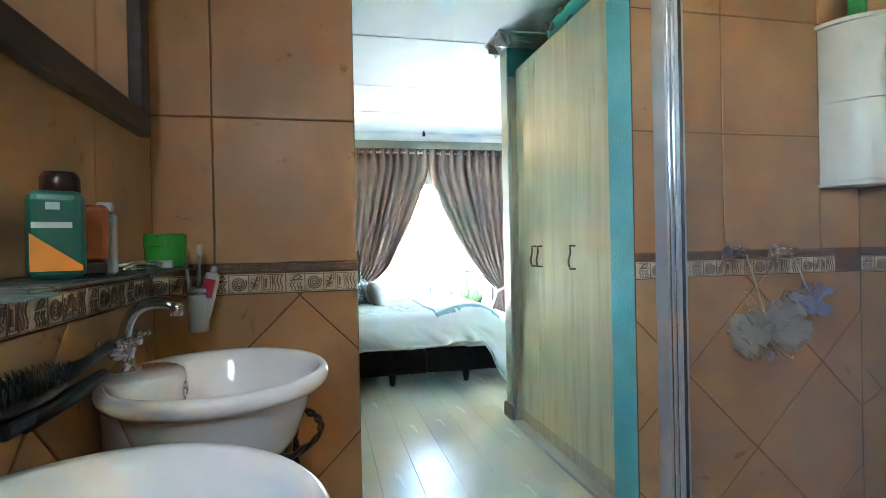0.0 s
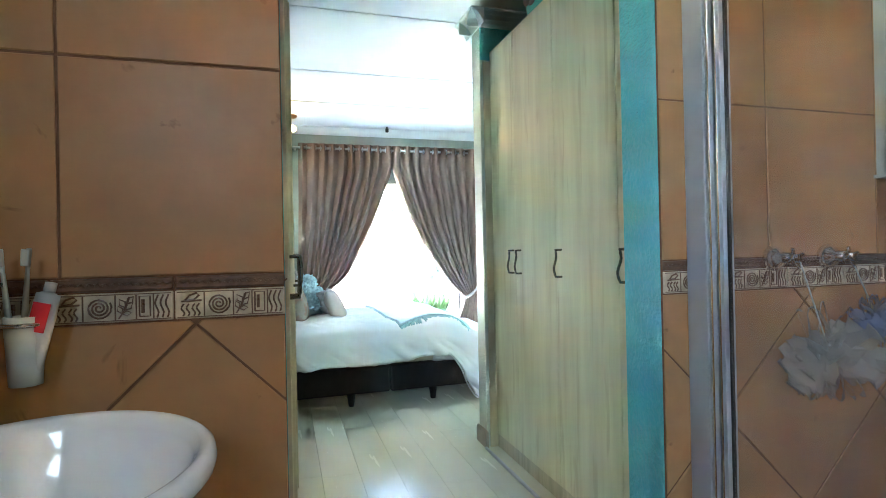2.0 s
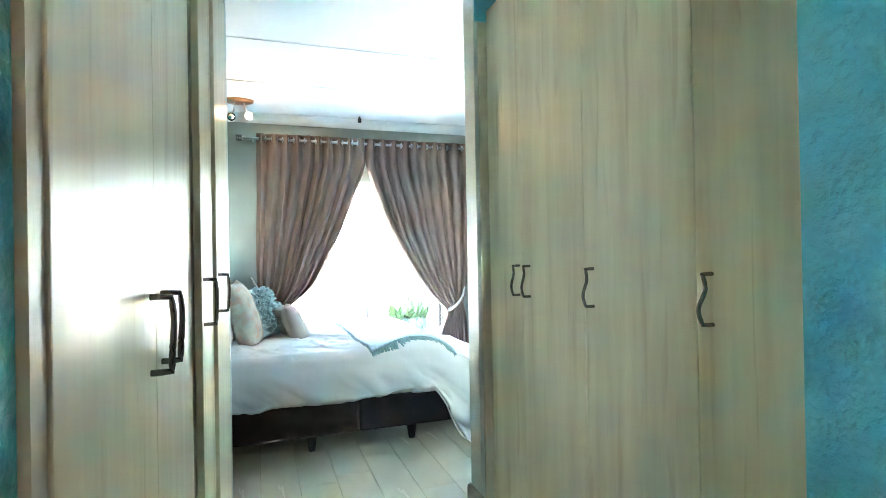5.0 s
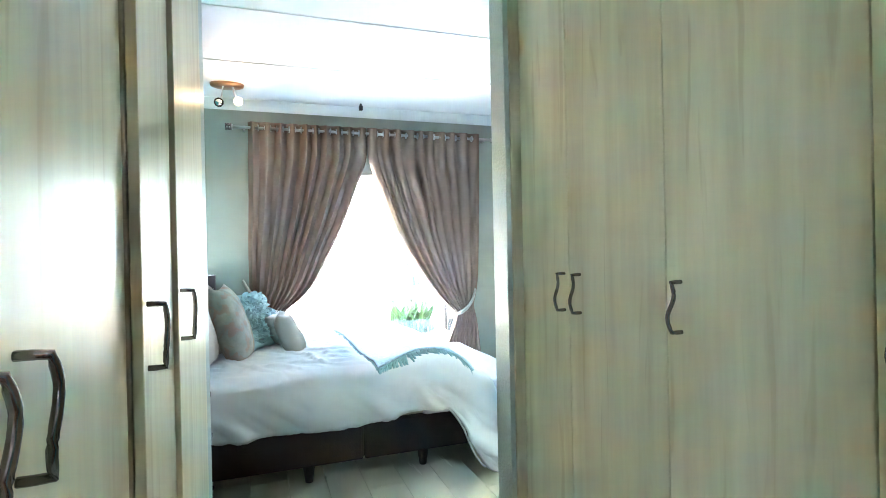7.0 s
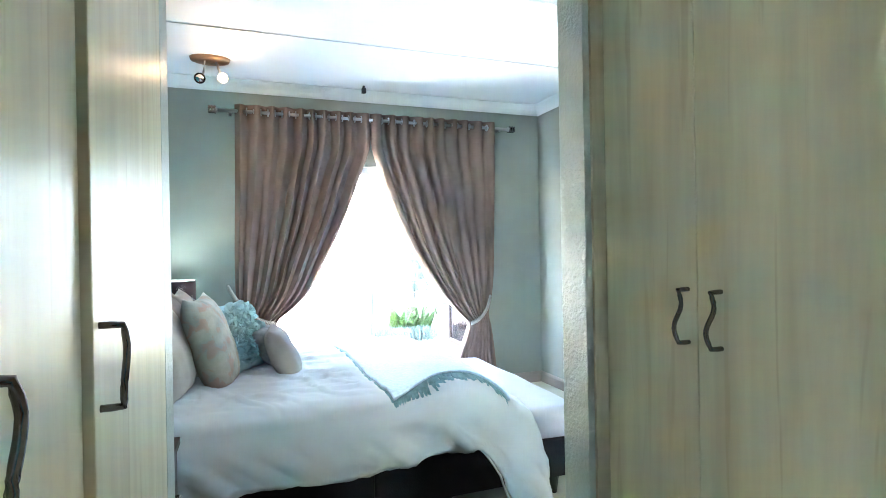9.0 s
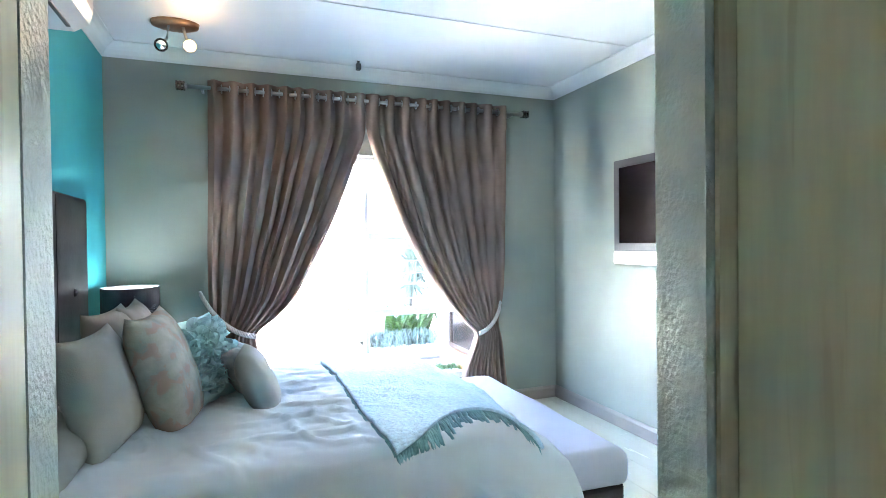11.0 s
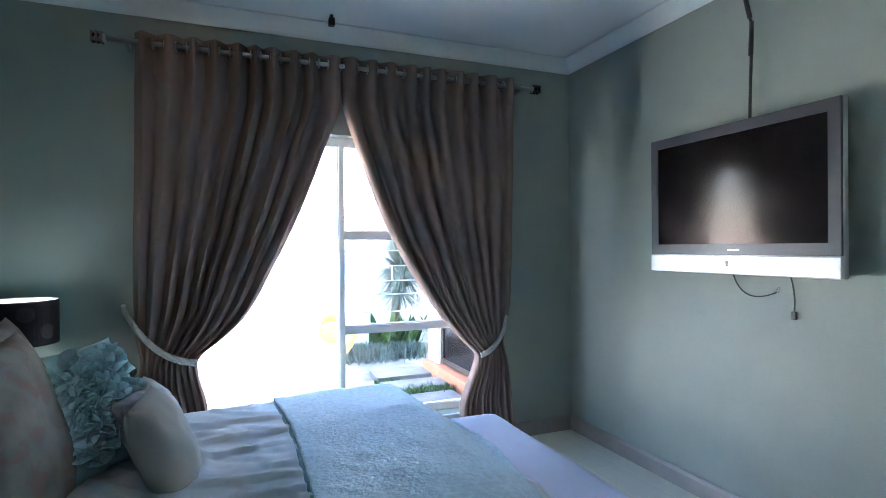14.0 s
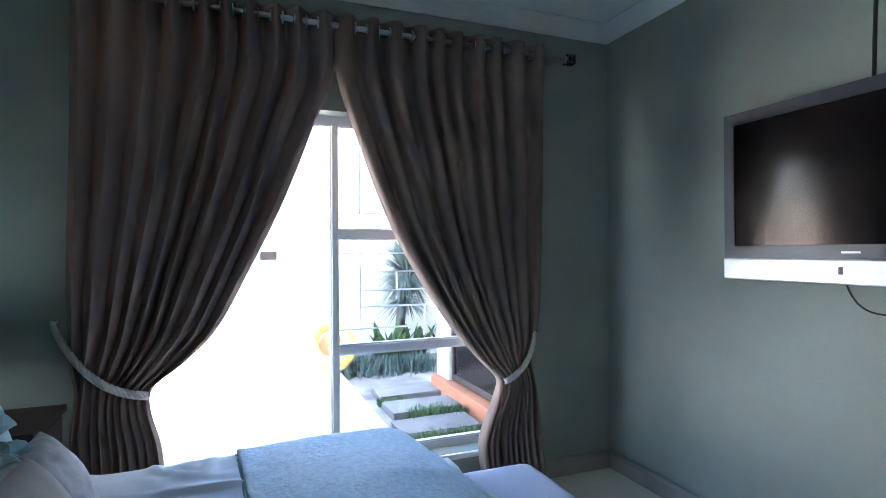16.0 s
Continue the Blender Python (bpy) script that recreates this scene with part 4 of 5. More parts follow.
cable = thing("tv_cable", (2.93, 4.83, 1.82), "black sleeved cable from ceiling down to television", "cable")
part("cord", tube([(2.94, 4.90, CEIL - 0.05), (2.935, 4.87, CEIL - 0.02), (2.93, 4.85, 2.46), (2.93, 4.838, 2.40), (2.925, 4.80, 2.25), (2.925, 4.795, 2.2), (2.92, 4.80, 2.0), (2.92, 4.805, 1.815)], 0.007, 8), M_BLACK, cable, smooth=True)
part("sleeve", tube([(2.93, 4.842, 2.415), (2.925, 4.805, 2.27)], 0.0105, 10), M_BLACK, cable, smooth=True)
part("sleeve", tube([(2.925, 4.797, 2.25), (2.922, 4.80, 2.10)], 0.0105, 10), M_BLACK, cable, smooth=True)
cable2 = thing("antenna_lead", (2.94, 4.8, 1.1), "loose dark antenna lead hanging under the television", "cable")
part("lead", tube(arc((2.93, 4.905, 1.14), (2.945, 4.87, 0.98), (2.945, 4.70, 1.06), 16), 0.0035, 6), M_BLACK, cable2, smooth=True)
part("plug", tube([(2.945, 4.70, 1.06), (2.945, 4.692, 1.08)], 0.006, 8), M_CHROME, cable2, "metal plug", smooth=True)
cable3 = thing("power_lead", (2.945, 4.62, 1.1), "short black lead with plug hanging under the television", "cable")
part("lead", tube(arc((2.93, 4.635, 1.14), (2.945, 4.62, 1.06), (2.945, 4.628, 0.985), 12), 0.0035, 6), M_BLACK, cable3, smooth=True)
part("plug", box(2.937, 4.619, 0.95, 2.953, 4.637, 0.985, 0.003), M_BLACK, cable3, "black plug")

# ---- garden outside the window ----
structure("ground", box(-300, -300, -0.30, 300, 500, -0.125), M_SOIL, "dry garden ground beyond the paving", "ground")
# paving and garden wall run on unseen to x = -26 to bounce sun indoors
structure("pavement", box(-26, 6.43, -0.14, 2.0, 10.35, -0.06), M_PAVE, "sunlit pale paving outside the window", "pavement")
structure("garden_wall", box(-26, 10.38, -0.2, 9, 10.6, 1.65), M_OUTWALL, "high white garden boundary wall", "wall")
wing = thing("house_wing", (3.6, 8.2, -0.1), "white plastered house wing with terracotta plinth and added unseen shading block", "house", kind="structure")
# last box: unseen block added to cast shade on the planting
part("wall", boxes((2.80, 6.75, 0.04, 5.0, 7.05, 2.9), (2.80, 8.30, 0.04, 5.0, 8.6, 2.9), (2.80, 7.05, 1.9, 5.0, 8.30, 2.9), (3.0, 7.05, 0.04, 5.0, 8.3, 1.9), (3.55, 8.62, 0.04, 5.0, 10.36, 2.9)), M_OUTWALL, wing)
part("plinth", box(2.74, 6.75, -0.15, 5.0, 8.62, 0.036, 0.01), M_ORANGE, wing, "terracotta painted plinth")
wf = part("window", boxes((2.83, 7.05, 0.05, 2.87, 7.10, 1.89), (2.83, 8.25, 0.05, 2.87, 8.30, 1.89), (2.83, 7.10, 0.05, 2.87, 8.25, 0.10), (2.83, 7.10, 1.84, 2.87, 8.25, 1.89)), M_DARKWOOD, wing, "dark brown window frame")
part("pane", box(2.845, 7.10, 0.10, 2.85, 8.25, 1.84), M_SCREEN, wf, "dark reflecting pane")
# second slab: unseen top of the added shading block
roof = part("roof", boxes((2.45, 6.5, 2.9, 5.2, 8.8, 3.0), (3.3, 8.8, 2.9, 5.2, 10.6, 3.0)), M_SOIL, wing)

FLOAT_Y = 9.4
ring_float = thing("swim_ring", (1.89, FLOAT_Y, -0.06), "yellow inflatable swim ring leaning by the planting", "swim ring")
rb = tube([(1.89 + 0.20 * math.cos(a), FLOAT_Y + 0.12 * math.sin(a), 0.26 + 0.20 * math.sin(a)) for a in [2 * math.pi * q / 28 for q in range(28)]], 0.075, 14, closed=True)
part("ring", rb, M_YELLOW, ring_float, smooth=True)
part("centre_disc", tube([(1.89, FLOAT_Y - 0.01, 0.26), (1.89, FLOAT_Y + 0.01, 0.26)], 0.125, 20), M_PINK, ring_float, "coral centre panel")
vent = thing("wall_vent", (1.31, 10.36, 1.2), "small dark louvred vent in the garden wall", "vent", kind="structure")
part("frame", box(1.216, 10.355, 1.16, 1.41, 10.379, 1.264), M_BLACK, vent)
for k in range(4):
    part("slat", box(1.222, 10.345, 1.168 + 0.024 * k, 1.404, 10.356, 1.178 + 0.024 * k), M_DARKWOOD, vent)

# stepping stones, grass, planting
rng = random.Random(21)
for k, (sx, sy, w, d) in enumerate(((2.32, 6.93, 0.62, 0.34), (2.37, 7.50, 0.62, 0.36), (2.44, 8.02, 0.62, 0.36), (2.46, 8.55, 0.60, 0.40))):
    st = thing("stepping_stone", (sx, sy, -0.12), "grey rectangular stepping stone set in grass", "stepping stone", group="stepping stones")
    b = box(sx - w / 2, sy - d / 2, -0.125, sx + w / 2, sy + d / 2, -0.06, 0.015)
    for v in b.verts:
        v.co += Vector((rng.uniform(-1, 1), rng.uniform(-1, 1), 0)) * 0.012
    part("slab", b, M_STONE, st)


def blade(bm, base, tip, width, bend, n=4):
    """A tapering bent leaf."""
    base, tip = Vector(base), Vector(tip)
    mid = (base + tip) / 2 + Vector(bend)
    pts = arc(base, mid, tip, n)
    d = (tip - base)
    side = d.cross(Vector((0, 0, 1)))
    if side.length < 1e-4:
        side = Vector((1, 0, 0))
    side.normalize()
    prev = None
    for i, q in enumerate(pts):
        w = width * (math.sin(math.pi * (0.12 + 0.88 * i / n)) ** 0.8)
        pair = (bm.verts.new(q - side * w), bm.verts.new(q + side * w))
        if prev:
            bm.faces.new((prev[0], prev[1], pair[1], pair[0]))
        prev = pair


gb = bmesh.new()
for band, (ga, gz, x0, x1, n) in enumerate(((7.22, 0.08, 2.05, 2.66, 800), (7.76, 0.09, 2.25, 2.72, 700), (8.28, 0.05, 2.12, 2.4, 250), (6.72, 0.06, 1.95, 2.6, 300))):
    for k in range(n):
        x, y = rng.uniform(x0, x1), ga + rng.gauss(0, 0.05)
        h = gz * rng.uniform(0.6, 1.3)
        blade(gb, (x, y, -0.13), (x + rng.uniform(-0.05, 0.05), y + rng.uniform(-0.05, 0.05), -0.12 + h), 0.004, (0, 0, 0.02), 2)
part("grass", gb, M_LEAF, None, "dark green grass tufts between stepping stones", category="grass", kind="stuff")
gc = bmesh.new()
for k in range(2400):
    x, y = rng.uniform(2.0, 3.05), rng.gauss(9.62, 0.12)
    h = rng.uniform(0.05, 0.20)
    blade(gc, (x, y, -0.13), (x + rng.uniform(-0.09, 0.09), y + rng.uniform(-0.09, 0.09), -0.1 + h), 0.010, (rng.uniform(-0.03, 0.03), 0, 0.03), 2)
part("ground_cover", gc, M_BLUELEAF, None, "low blue-green ground cover bed", category="plants", kind="stuff")

yucca = thing("yucca", (2.88, 9.95, -0.12), "spiky yucca with a dense crown of narrow leaves", "shrub")
part("trunk", tube([(2.86, 9.97, -0.13), (2.84, 9.98, 0.35), (2.86, 9.97, 0.75), (2.90, 9.94, 1.0)], 0.06, 10, taper=[1.3, 1.0, 0.9, 0.7]), M_BARK, yucca, smooth=True)
cr = bmesh.new()
for hub, cnt, ln in (((2.90, 9.93, 1.00), 800, 0.58), ((2.88, 9.86, 0.70), 380, 0.48)):
    for k in range(cnt):
        th, ph = rng.uniform(0, 2 * math.pi), rng.uniform(-0.75, 1.4)
        d = Vector((math.cos(th) * math.cos(ph), 0.6 * math.sin(th) * math.cos(ph), math.sin(ph)))
        L = ln * rng.uniform(0.7, 1.15)
        blade(cr, Vector(hub) + d * 0.03, Vector(hub) + d * L - Vector((0, 0, 0.10 * L)), 0.009, (0, 0, 0.05), 3)
part("crown", cr, M_BLUELEAF, yucca, "grey-green sword leaves", kind="stuff")
strel = thing("strelitzia", (2.8, 9.75, -0.12), "leafy green strelitzia clump under the yucca", "shrub")
sl = bmesh.new()
for k in range(46):
    th = rng.uniform(0, 2 * math.pi)
    b0 = Vector((2.80 + rng.gauss(0, 0.2), 9.75 + rng.gauss(0, 0.05), -0.12))
    h = rng.uniform(0.25, 0.55)
    out = rng.uniform(0.1, 0.38)
    blade(sl, b0, b0 + Vector((math.cos(th) * out, math.sin(th) * out * 0.6, h)), rng.uniform(0.03, 0.06), (0, 0, 0.12), 5)
part("leaves", sl, M_LEAF, strel, "broad green leaves", kind="stuff")

# ---- bathroom fittings ----


def basin(cy, label):
    cx, rx, ry = -0.10, 0.203, 0.222
    b = thing("basin", (cx, cy, 0.745), label, "basin", group="bathroom basins")
    prof = [(0.001, 0.745), (0.42, 0.745), (0.56, 0.757), (0.70, 0.80), (0.80, 0.855), (0.845, 0.886), (0.88, 0.892), (0.965, 0.896), (0.995, 0.905), (1.0, 0.914), (0.985, 0.924), (0.95, 0.929),
            (0.905, 0.925), (0.87, 0.910), (0.84, 0.885), (0.77, 0.84), (0.62, 0.80), (0.40, 0.780), (0.12, 0.772), (0.001, 0.771)]
    part("bowl", lathe([(r, z - 0.0) for r, z in prof], (cx, cy, 0), 72, rx, ry), M_CERAMIC, b, smooth=True)
    part("tap_ledge", lathe([(0.001, 0.80), (0.088, 0.80), (0.094, 0.915), (0.090, 0.928), (0.080, 0.933), (0.001, 0.934)], (-0.232, cy, 0), 40, 0.75, 1.0), M_CERAMIC, b, "raised ceramic tap ledge", smooth=True)
    part("overflow_ring", tube([(-0.1615, cy + 0.012 * math.cos(a), 0.895 + 0.012 * math.sin(a)) for a in [2 * math.pi * q / 16 for q in range(16)]], 0.004, 6, closed=True), M_CHROME, b, "chrome overflow ring", smooth=True)
    part("drain", lathe([(0.001, 0.776), (0.016, 0.776), (0.021, 0.774), (0.021, 0.772)], (cx, cy, 0), 20), M_CHROME, b, "chrome drain", smooth=True)
    return b


def basin_stand(cy):
    st = thing("basin_stand", (-0.10, cy, 0), "twisted wrought iron stand under the basin", "stand", group="basin stands")

    def twisted(name, pts, closed=False):
        m = bmesh.new()
        for k in range(2):
            line = []
            for i, q in enumerate(pts):
                a = i * 0.8 + k * math.pi
                line.append(Vector(q) + Vector((0.0035 * math.cos(a), 0.0035 * math.sin(a), 0.0035 * math.sin(a + 1))))
            tube(line, 0.0045, 6, bm=m, closed=closed)
        part(name, m, M_IRON, st, smooth=True)
    twisted("ring", [(-0.10 + 0.185 * math.cos(a), cy + 0.205 * math.sin(a), 0.80) for a in [2 * math.pi * q / 110 for q in range(110)]], True)
    for a in (0.7, 2.3, 3.9, 5.5):
        x, y = -0.10 + 0.17 * math.cos(a), cy + 0.19 * math.sin(a)
        twisted("leg", [(x, y, 0.80 - 0.80 * q / 80) for q in range(81)])
    part("cradle", tube([(-0.10 + 0.125 * math.cos(a), cy + 0.137 * math.sin(a), 0.766) for a in [2 * math.pi * q / 40 for q in range(40)]], 0.006, 6, closed=True), M_IRON, st, smooth=True)
    for a in (0.7, 2.3, 3.9, 5.5):
        part("strut", tube([(-0.10 + 0.125 * math.cos(a), cy + 0.137 * math.sin(a), 0.766), (-0.10 + 0.17 * math.cos(a), cy + 0.19 * math.sin(a), 0.80)], 0.005, 6), M_IRON, st)


def basin_tap(cy):
    t = thing("basin_tap", (-0.262, cy, 0.934), "chrome basin mixer tap with cross handles", "tap", group="basin taps")
    part("body", lathe([(0.001, 0), (0.026, 0), (0.027, 0.006), (0.018, 0.014), (0.015, 0.03), (0.020, 0.045), (0.016, 0.06), (0.012, 0.065), (0.001, 0.066)], (-0.262, cy, 0.934), 24), M_CHROME, t, smooth=True)
    pts = arc((-0.262, cy, 0.985), (-0.262, cy, 1.045), (-0.225, cy, 1.055), 8) + arc((-0.225, cy, 1.055), (-0.20, cy, 1.06), (-0.176, cy, 1.050), 8)[1:]
    part("spout", tube(pts, 0.0095, 12, taper=[1.25 - 0.4 * k / (len(pts) - 1) for k in range(len(pts))]), M_CHROME, t, smooth=True)
    part("aerator", lathe([(0.001, -0.012), (0.012, -0.012), (0.013, 0.006), (0.010, 0.012), (0.001, 0.013)], (-0.173, cy, 1.046), 16), M_CHROME, t, smooth=True)
    for way in (-1, 1):
        hy = cy + way * 0.052
        arm = part("valve", tube([(-0.262, cy, 0.962), (-0.262, hy, 0.978)], 0.011, 10), M_CHROME, t, smooth=True)
        hm = lathe([(0.001, -0.014), (0.014, -0.012), (0.016, 0.0), (0.012, 0.014), (0.001, 0.016)], (-0.262, hy, 0.988), 14)
        for a in range(4):
            th = a * math.pi / 2 + 0.5
            tube([(-0.262, hy, 0.992), (-0.262 + 0.022 * math.cos(th), hy + 0.022 * math.sin(th), 0.996)], 0.0038, 8, bm=hm)
            lathe([(0.001, -0.006), (0.006, 0.0), (0.001, 0.006)], (-0.262 + 0.024 * math.cos(th), hy + 0.024 * math.sin(th), 0.996), 10, bm=hm)
        part("cross_handle", hm, M_CHROME, arm, smooth=True)


for cy in (0.94, 0.325):
    basin(cy, "white oval ceramic basin on iron stand")
    basin_stand(cy)
    basin_tap(cy)

# mirror
mirror = thing("mirror", (-0.30, 0.4, 1.41), "wall mirror in a dark stained wooden frame", "mirror")
MY0, MY1, MZ0, MZ1 = -0.35, 1.175, 1.412, 2.20
for nm, b in (("frame_rail", (-0.303, MY0, MZ0, -0.276, MY1, MZ0 + 0.052)), ("frame_rail", (-0.303, MY0, MZ1 - 0.052, -0.276, MY1, MZ1)),
              ("frame_stile", (-0.303, MY1 - 0.052, MZ0 + 0.0525, -0.276, MY1, MZ1 - 0.0525)), ("frame_stile", (-0.303, MY0, MZ0 + 0.0525, -0.276, MY0 + 0.052, MZ1 - 0.0525))):
    part(nm, box(*b, 0.004), M_DARKWOOD, mirror, "dark stained wood")
part("mirror_glass", box(-0.303, MY0 + 0.05, MZ0 + 0.05, -0.291, MY1 - 0.05, MZ1 - 0.05), M_MIRROR, mirror, "silvered glass")

# glass shelves


def glass_shelf(y0, y1, depth, label):
    s_ = thing("glass_shelf", (-0.304, (y0 + y1) / 2, 1.118), label, "shelf", group="glass shelves")
    b = bmesh.new()
    pts = [(-0.302, y0), (-0.302 + depth - 0.02, y0), (-0.302 + depth, y0 + 0.02), (-0.302 + depth, y1 - 0.02), (-0.302 + depth - 0.02, y1), (-0.302, y1)]
    lo = [b.verts.new((x, y, 1.116)) for x, y in pts]
    hi = [b.verts.new((x, y, 1.122)) for x, y in pts]
    b.faces.new(lo[::-1])
    b.faces.new(hi)
    for k in range(6):
        b.faces.new((lo[k], lo[(k + 1) % 6], hi[(k + 1) % 6], hi[k]))
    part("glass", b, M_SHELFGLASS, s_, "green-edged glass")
    for yy in (y0 + 0.08, y1 - 0.08):
        part("bracket", box(-0.303, yy - 0.012, 1.100, -0.25, yy + 0.012, 1.1155, 0.003), M_CHROME, s_, "chrome shelf bracket")


glass_shelf(0.47, 1.155, 0.115, "glass shelf with toiletries over the basin")
glass_shelf(-0.35, 0.415, 0.17, "glass shelf beside the mirror")
SHELF = 1.1225
M_GREENBOT = material("green_bottle_plastic", (0.01, 0.13, 0.085), 0.3, var=0.05, bump=0)
M_ORANGEBOT = material("orange_label", (0.80, 0.28, 0.03), 0.4, var=0.05, bump=0)
M_AMBER = material("amber_plastic", (0.30, 0.08, 0.02), 0.25, var=0.1, bump=0)
M_BROWNCAP = material("dark_brown_cap", (0.035, 0.015, 0.012), 0.25, var=0.05, bump=0)
M_GREENTUB = material("bright_green_tub", (0.02, 0.25, 0.03), 0.25, var=0.05, bump=0)
M_RED = material("red_print", (0.55, 0.02, 0.03), 0.35, var=0.03, bump=0)
M_FROST = material("frosted_tumbler", (0.62, 0.66, 0.64), 0.45, var=0.04, bump=0, alpha=0.75)
M_PALEBLUE = material("pale_print", (0.55, 0.68, 0.66), 0.4, var=0.03, bump=0)


def turned(bm, x, y, z, turn):
    bm.transform(pose(x, y, z, 0, 0, turn))
    return bm


deo = thing("deodorant", (-0.222, 0.60, SHELF), "green and orange deodorant pack on the glass shelf", "deodorant")
part("body", turned(box(-0.030, -0.017, 0, 0.030, 0.017, 0.108, 0.012, 3), -0.222, 0.60, SHELF, 22), M_GREENBOT, deo)
wedge = bmesh.new()
va = [wedge.verts.new((x, -0.0185, z)) for x, z in ((-0.026, 0.010), (0.026, 0.010), (0.026, 0.016), (-0.026, 0.056))]
vb = [wedge.verts.new((x, -0.0165, z)) for x, z in ((-0.026, 0.010), (0.026, 0.010), (0.026, 0.016), (-0.026, 0.056))]
wedge.faces.new(va)
wedge.faces.new(vb[::-1])
for k in range(4):
    wedge.faces.new((va[k], vb[k], vb[(k + 1) % 4], va[(k + 1) % 4]))
bmesh.ops.recalc_face_normals(wedge, faces=wedge.faces)
part("label_patch", turned(wedge, -0.222, 0.60, SHELF, 22), M_ORANGEBOT, deo, "orange printed wedge")
part("print_bar", turned(box(-0.024, -0.0182, 0.062, 0.016, -0.0168, 0.069), -0.222, 0.60, SHELF, 22), M_PALEBLUE, deo, "pale printed name bar")
part("print_mark", turned(box(-0.010, -0.0182, 0.084, 0.004, -0.0168, 0.093), -0.222, 0.60, SHELF, 22), M_PALEBLUE, deo, "small printed emblem")
dk = thing("lotion_bottle", (-0.240, 0.654, SHELF), "dark brown bottle with rounded cap", "bottle")
part("body", lathe([(0.001, 0), (0.021, 0), (0.022, 0.004), (0.022, 0.095), (0.020, 0.098), (0.001, 0.098)], (-0.240, 0.654, SHELF), 24), M_BROWNCAP, dk, smooth=True)
part("cap", lathe([(0.001, 0.0985), (0.0225, 0.0985), (0.0225, 0.13), (0.018, 0.138), (0.001, 0.139)], (-0.240, 0.654, SHELF), 24), M_BROWNCAP, dk, smooth=True)
am = thing("lotion_bottle", (-0.216, 0.69, SHELF), "amber plastic bottle with dark base", "bottle")
part("body", turned(box(-0.019, -0.012, 0.020, 0.019, 0.012, 0.098, 0.008, 3), -0.216, 0.69, SHELF, 18), M_AMBER, am)
part("cap", turned(box(-0.016, -0.010, 0.0, 0.016, 0.010, 0.0195, 0.004), -0.216, 0.69, SHELF, 18), M_BROWNCAP, am)
wb = thing("shaver", (-0.206, 0.72, SHELF), "white upright shaver on the shelf", "shaver")
part("body", turned(box(-0.011, -0.012, 0.0, 0.010, 0.012, 0.088, 0.006, 3), -0.206, 0.72, SHELF, 15), M_WHITEPLASTIC, wb)
part("head", turned(box(-0.016, -0.010, 0.0885, 0.006, 0.010, 0.104, 0.004), -0.206, 0.72, SHELF, 15), M_WHITEPLASTIC, wb)
tub = thing("gel_tub", (-0.214, 1.03, SHELF), "bright green gel tub with screw lid", "tub")
part("body", lathe([(0.001, 0), (0.036, 0), (0.038, 0.004), (0.038, 0.042), (0.001, 0.042)], (-0.214, 1.03, SHELF), 36), M_GREENTUB, tub, smooth=False)
part("lid", lathe([(0.001, 0.0425), (0.0395, 0.0425), (0.0395, 0.064), (0.037, 0.067), (0.001, 0.067)], (-0.214, 1.03, SHELF), 36), M_GREENTUB, tub)
rz = thing("razor", (-0.21, 0.88, SHELF), "silver razor lying on the glass shelf", "razor")
part("handle", tube([(-0.235, 0.80, SHELF + 0.006), (-0.215, 0.87, SHELF + 0.012), (-0.20, 0.94, SHELF + 0.008)], 0.006, 8), M_CHROME, rz, smooth=True)
part("head", box(-0.225, 0.94, SHELF, -0.180, 0.955, SHELF + 0.016, 0.003), M_WHITEPLASTIC, rz)
nc = thing("nail_clipper", (-0.20, 0.80, SHELF), "small chrome clipper on the shelf", "clipper")
part("lever", tube([(-0.205, 0.77, SHELF + 0.004), (-0.20, 0.82, SHELF + 0.014)], 0.004, 6), M_CHROME, nc, smooth=True)
part("jaw", tube([(-0.205, 0.77, SHELF + 0.004), (-0.198, 0.83, SHELF + 0.004)], 0.004, 6), M_CHROME, nc, smooth=True)

# tumbler with brushes
cup = thing("toothbrush_tumbler", (-0.19, 1.205, 0.965), "frosted tumbler in a chrome wall ring", "tumbler")
part("tumbler", lathe([(0.001, 0.965), (0.021, 0.965), (0.0265, 1.068), (0.024, 1.068), (0.0195, 0.97), (0.001, 0.97)], (-0.19, 1.205, 0), 28), M_FROST, cup, smooth=True)
part("ring", tube([(-0.19 + 0.028 * math.cos(a), 1.205 + 0.028 * math.sin(a), 1.056) for a in [2 * math.pi * q / 26 for q in range(26)]], 0.0035, 8, closed=True), M_CHROME, cup, "chrome ring", smooth=True)
part("arm", tube([(-0.19, 1.233, 1.056), (-0.19, 1.262, 1.056)], 0.005, 8), M_CHROME, cup)
part("wall_plate", tube([(-0.19, 1.256, 1.056), (-0.19, 1.2635, 1.056)], 0.017, 16), M_CHROME, cup)
tp = thing("toothpaste_tube", (-0.183, 1.203, 0.98), "white toothpaste tube with red print", "toothpaste")
tpm = Matrix.Translation((-0.186, 1.200, 0.985)) @ Matrix.Rotation(radians(14), 4, "Y")
t1 = lathe([(0.001, 0.0), (0.017, 0.0), (0.018, 0.02), (0.018, 0.085), (0.016, 0.118), (0.006, 0.122), (0.001, 0.122)], (0, 0, 0), 20, 1.0, 0.6)
t1.transform(tpm)
part("body", t1, M_WHITEPLASTIC, tp, smooth=True)
t2 = box(-0.012, -0.0125, 0.062, 0.011, -0.0112, 0.106)
t2.transform(tpm)
part("print_bar", t2, M_RED, tp, "red printed panel")
t3 = lathe([(0.001, 0.1225), (0.008, 0.1225), (0.008, 0.136), (0.001, 0.137)], (0, 0, 0), 14)
t3.transform(tpm)
part("cap", t3, M_WHITEPLASTIC, tp, "white screw cap", smooth=True)
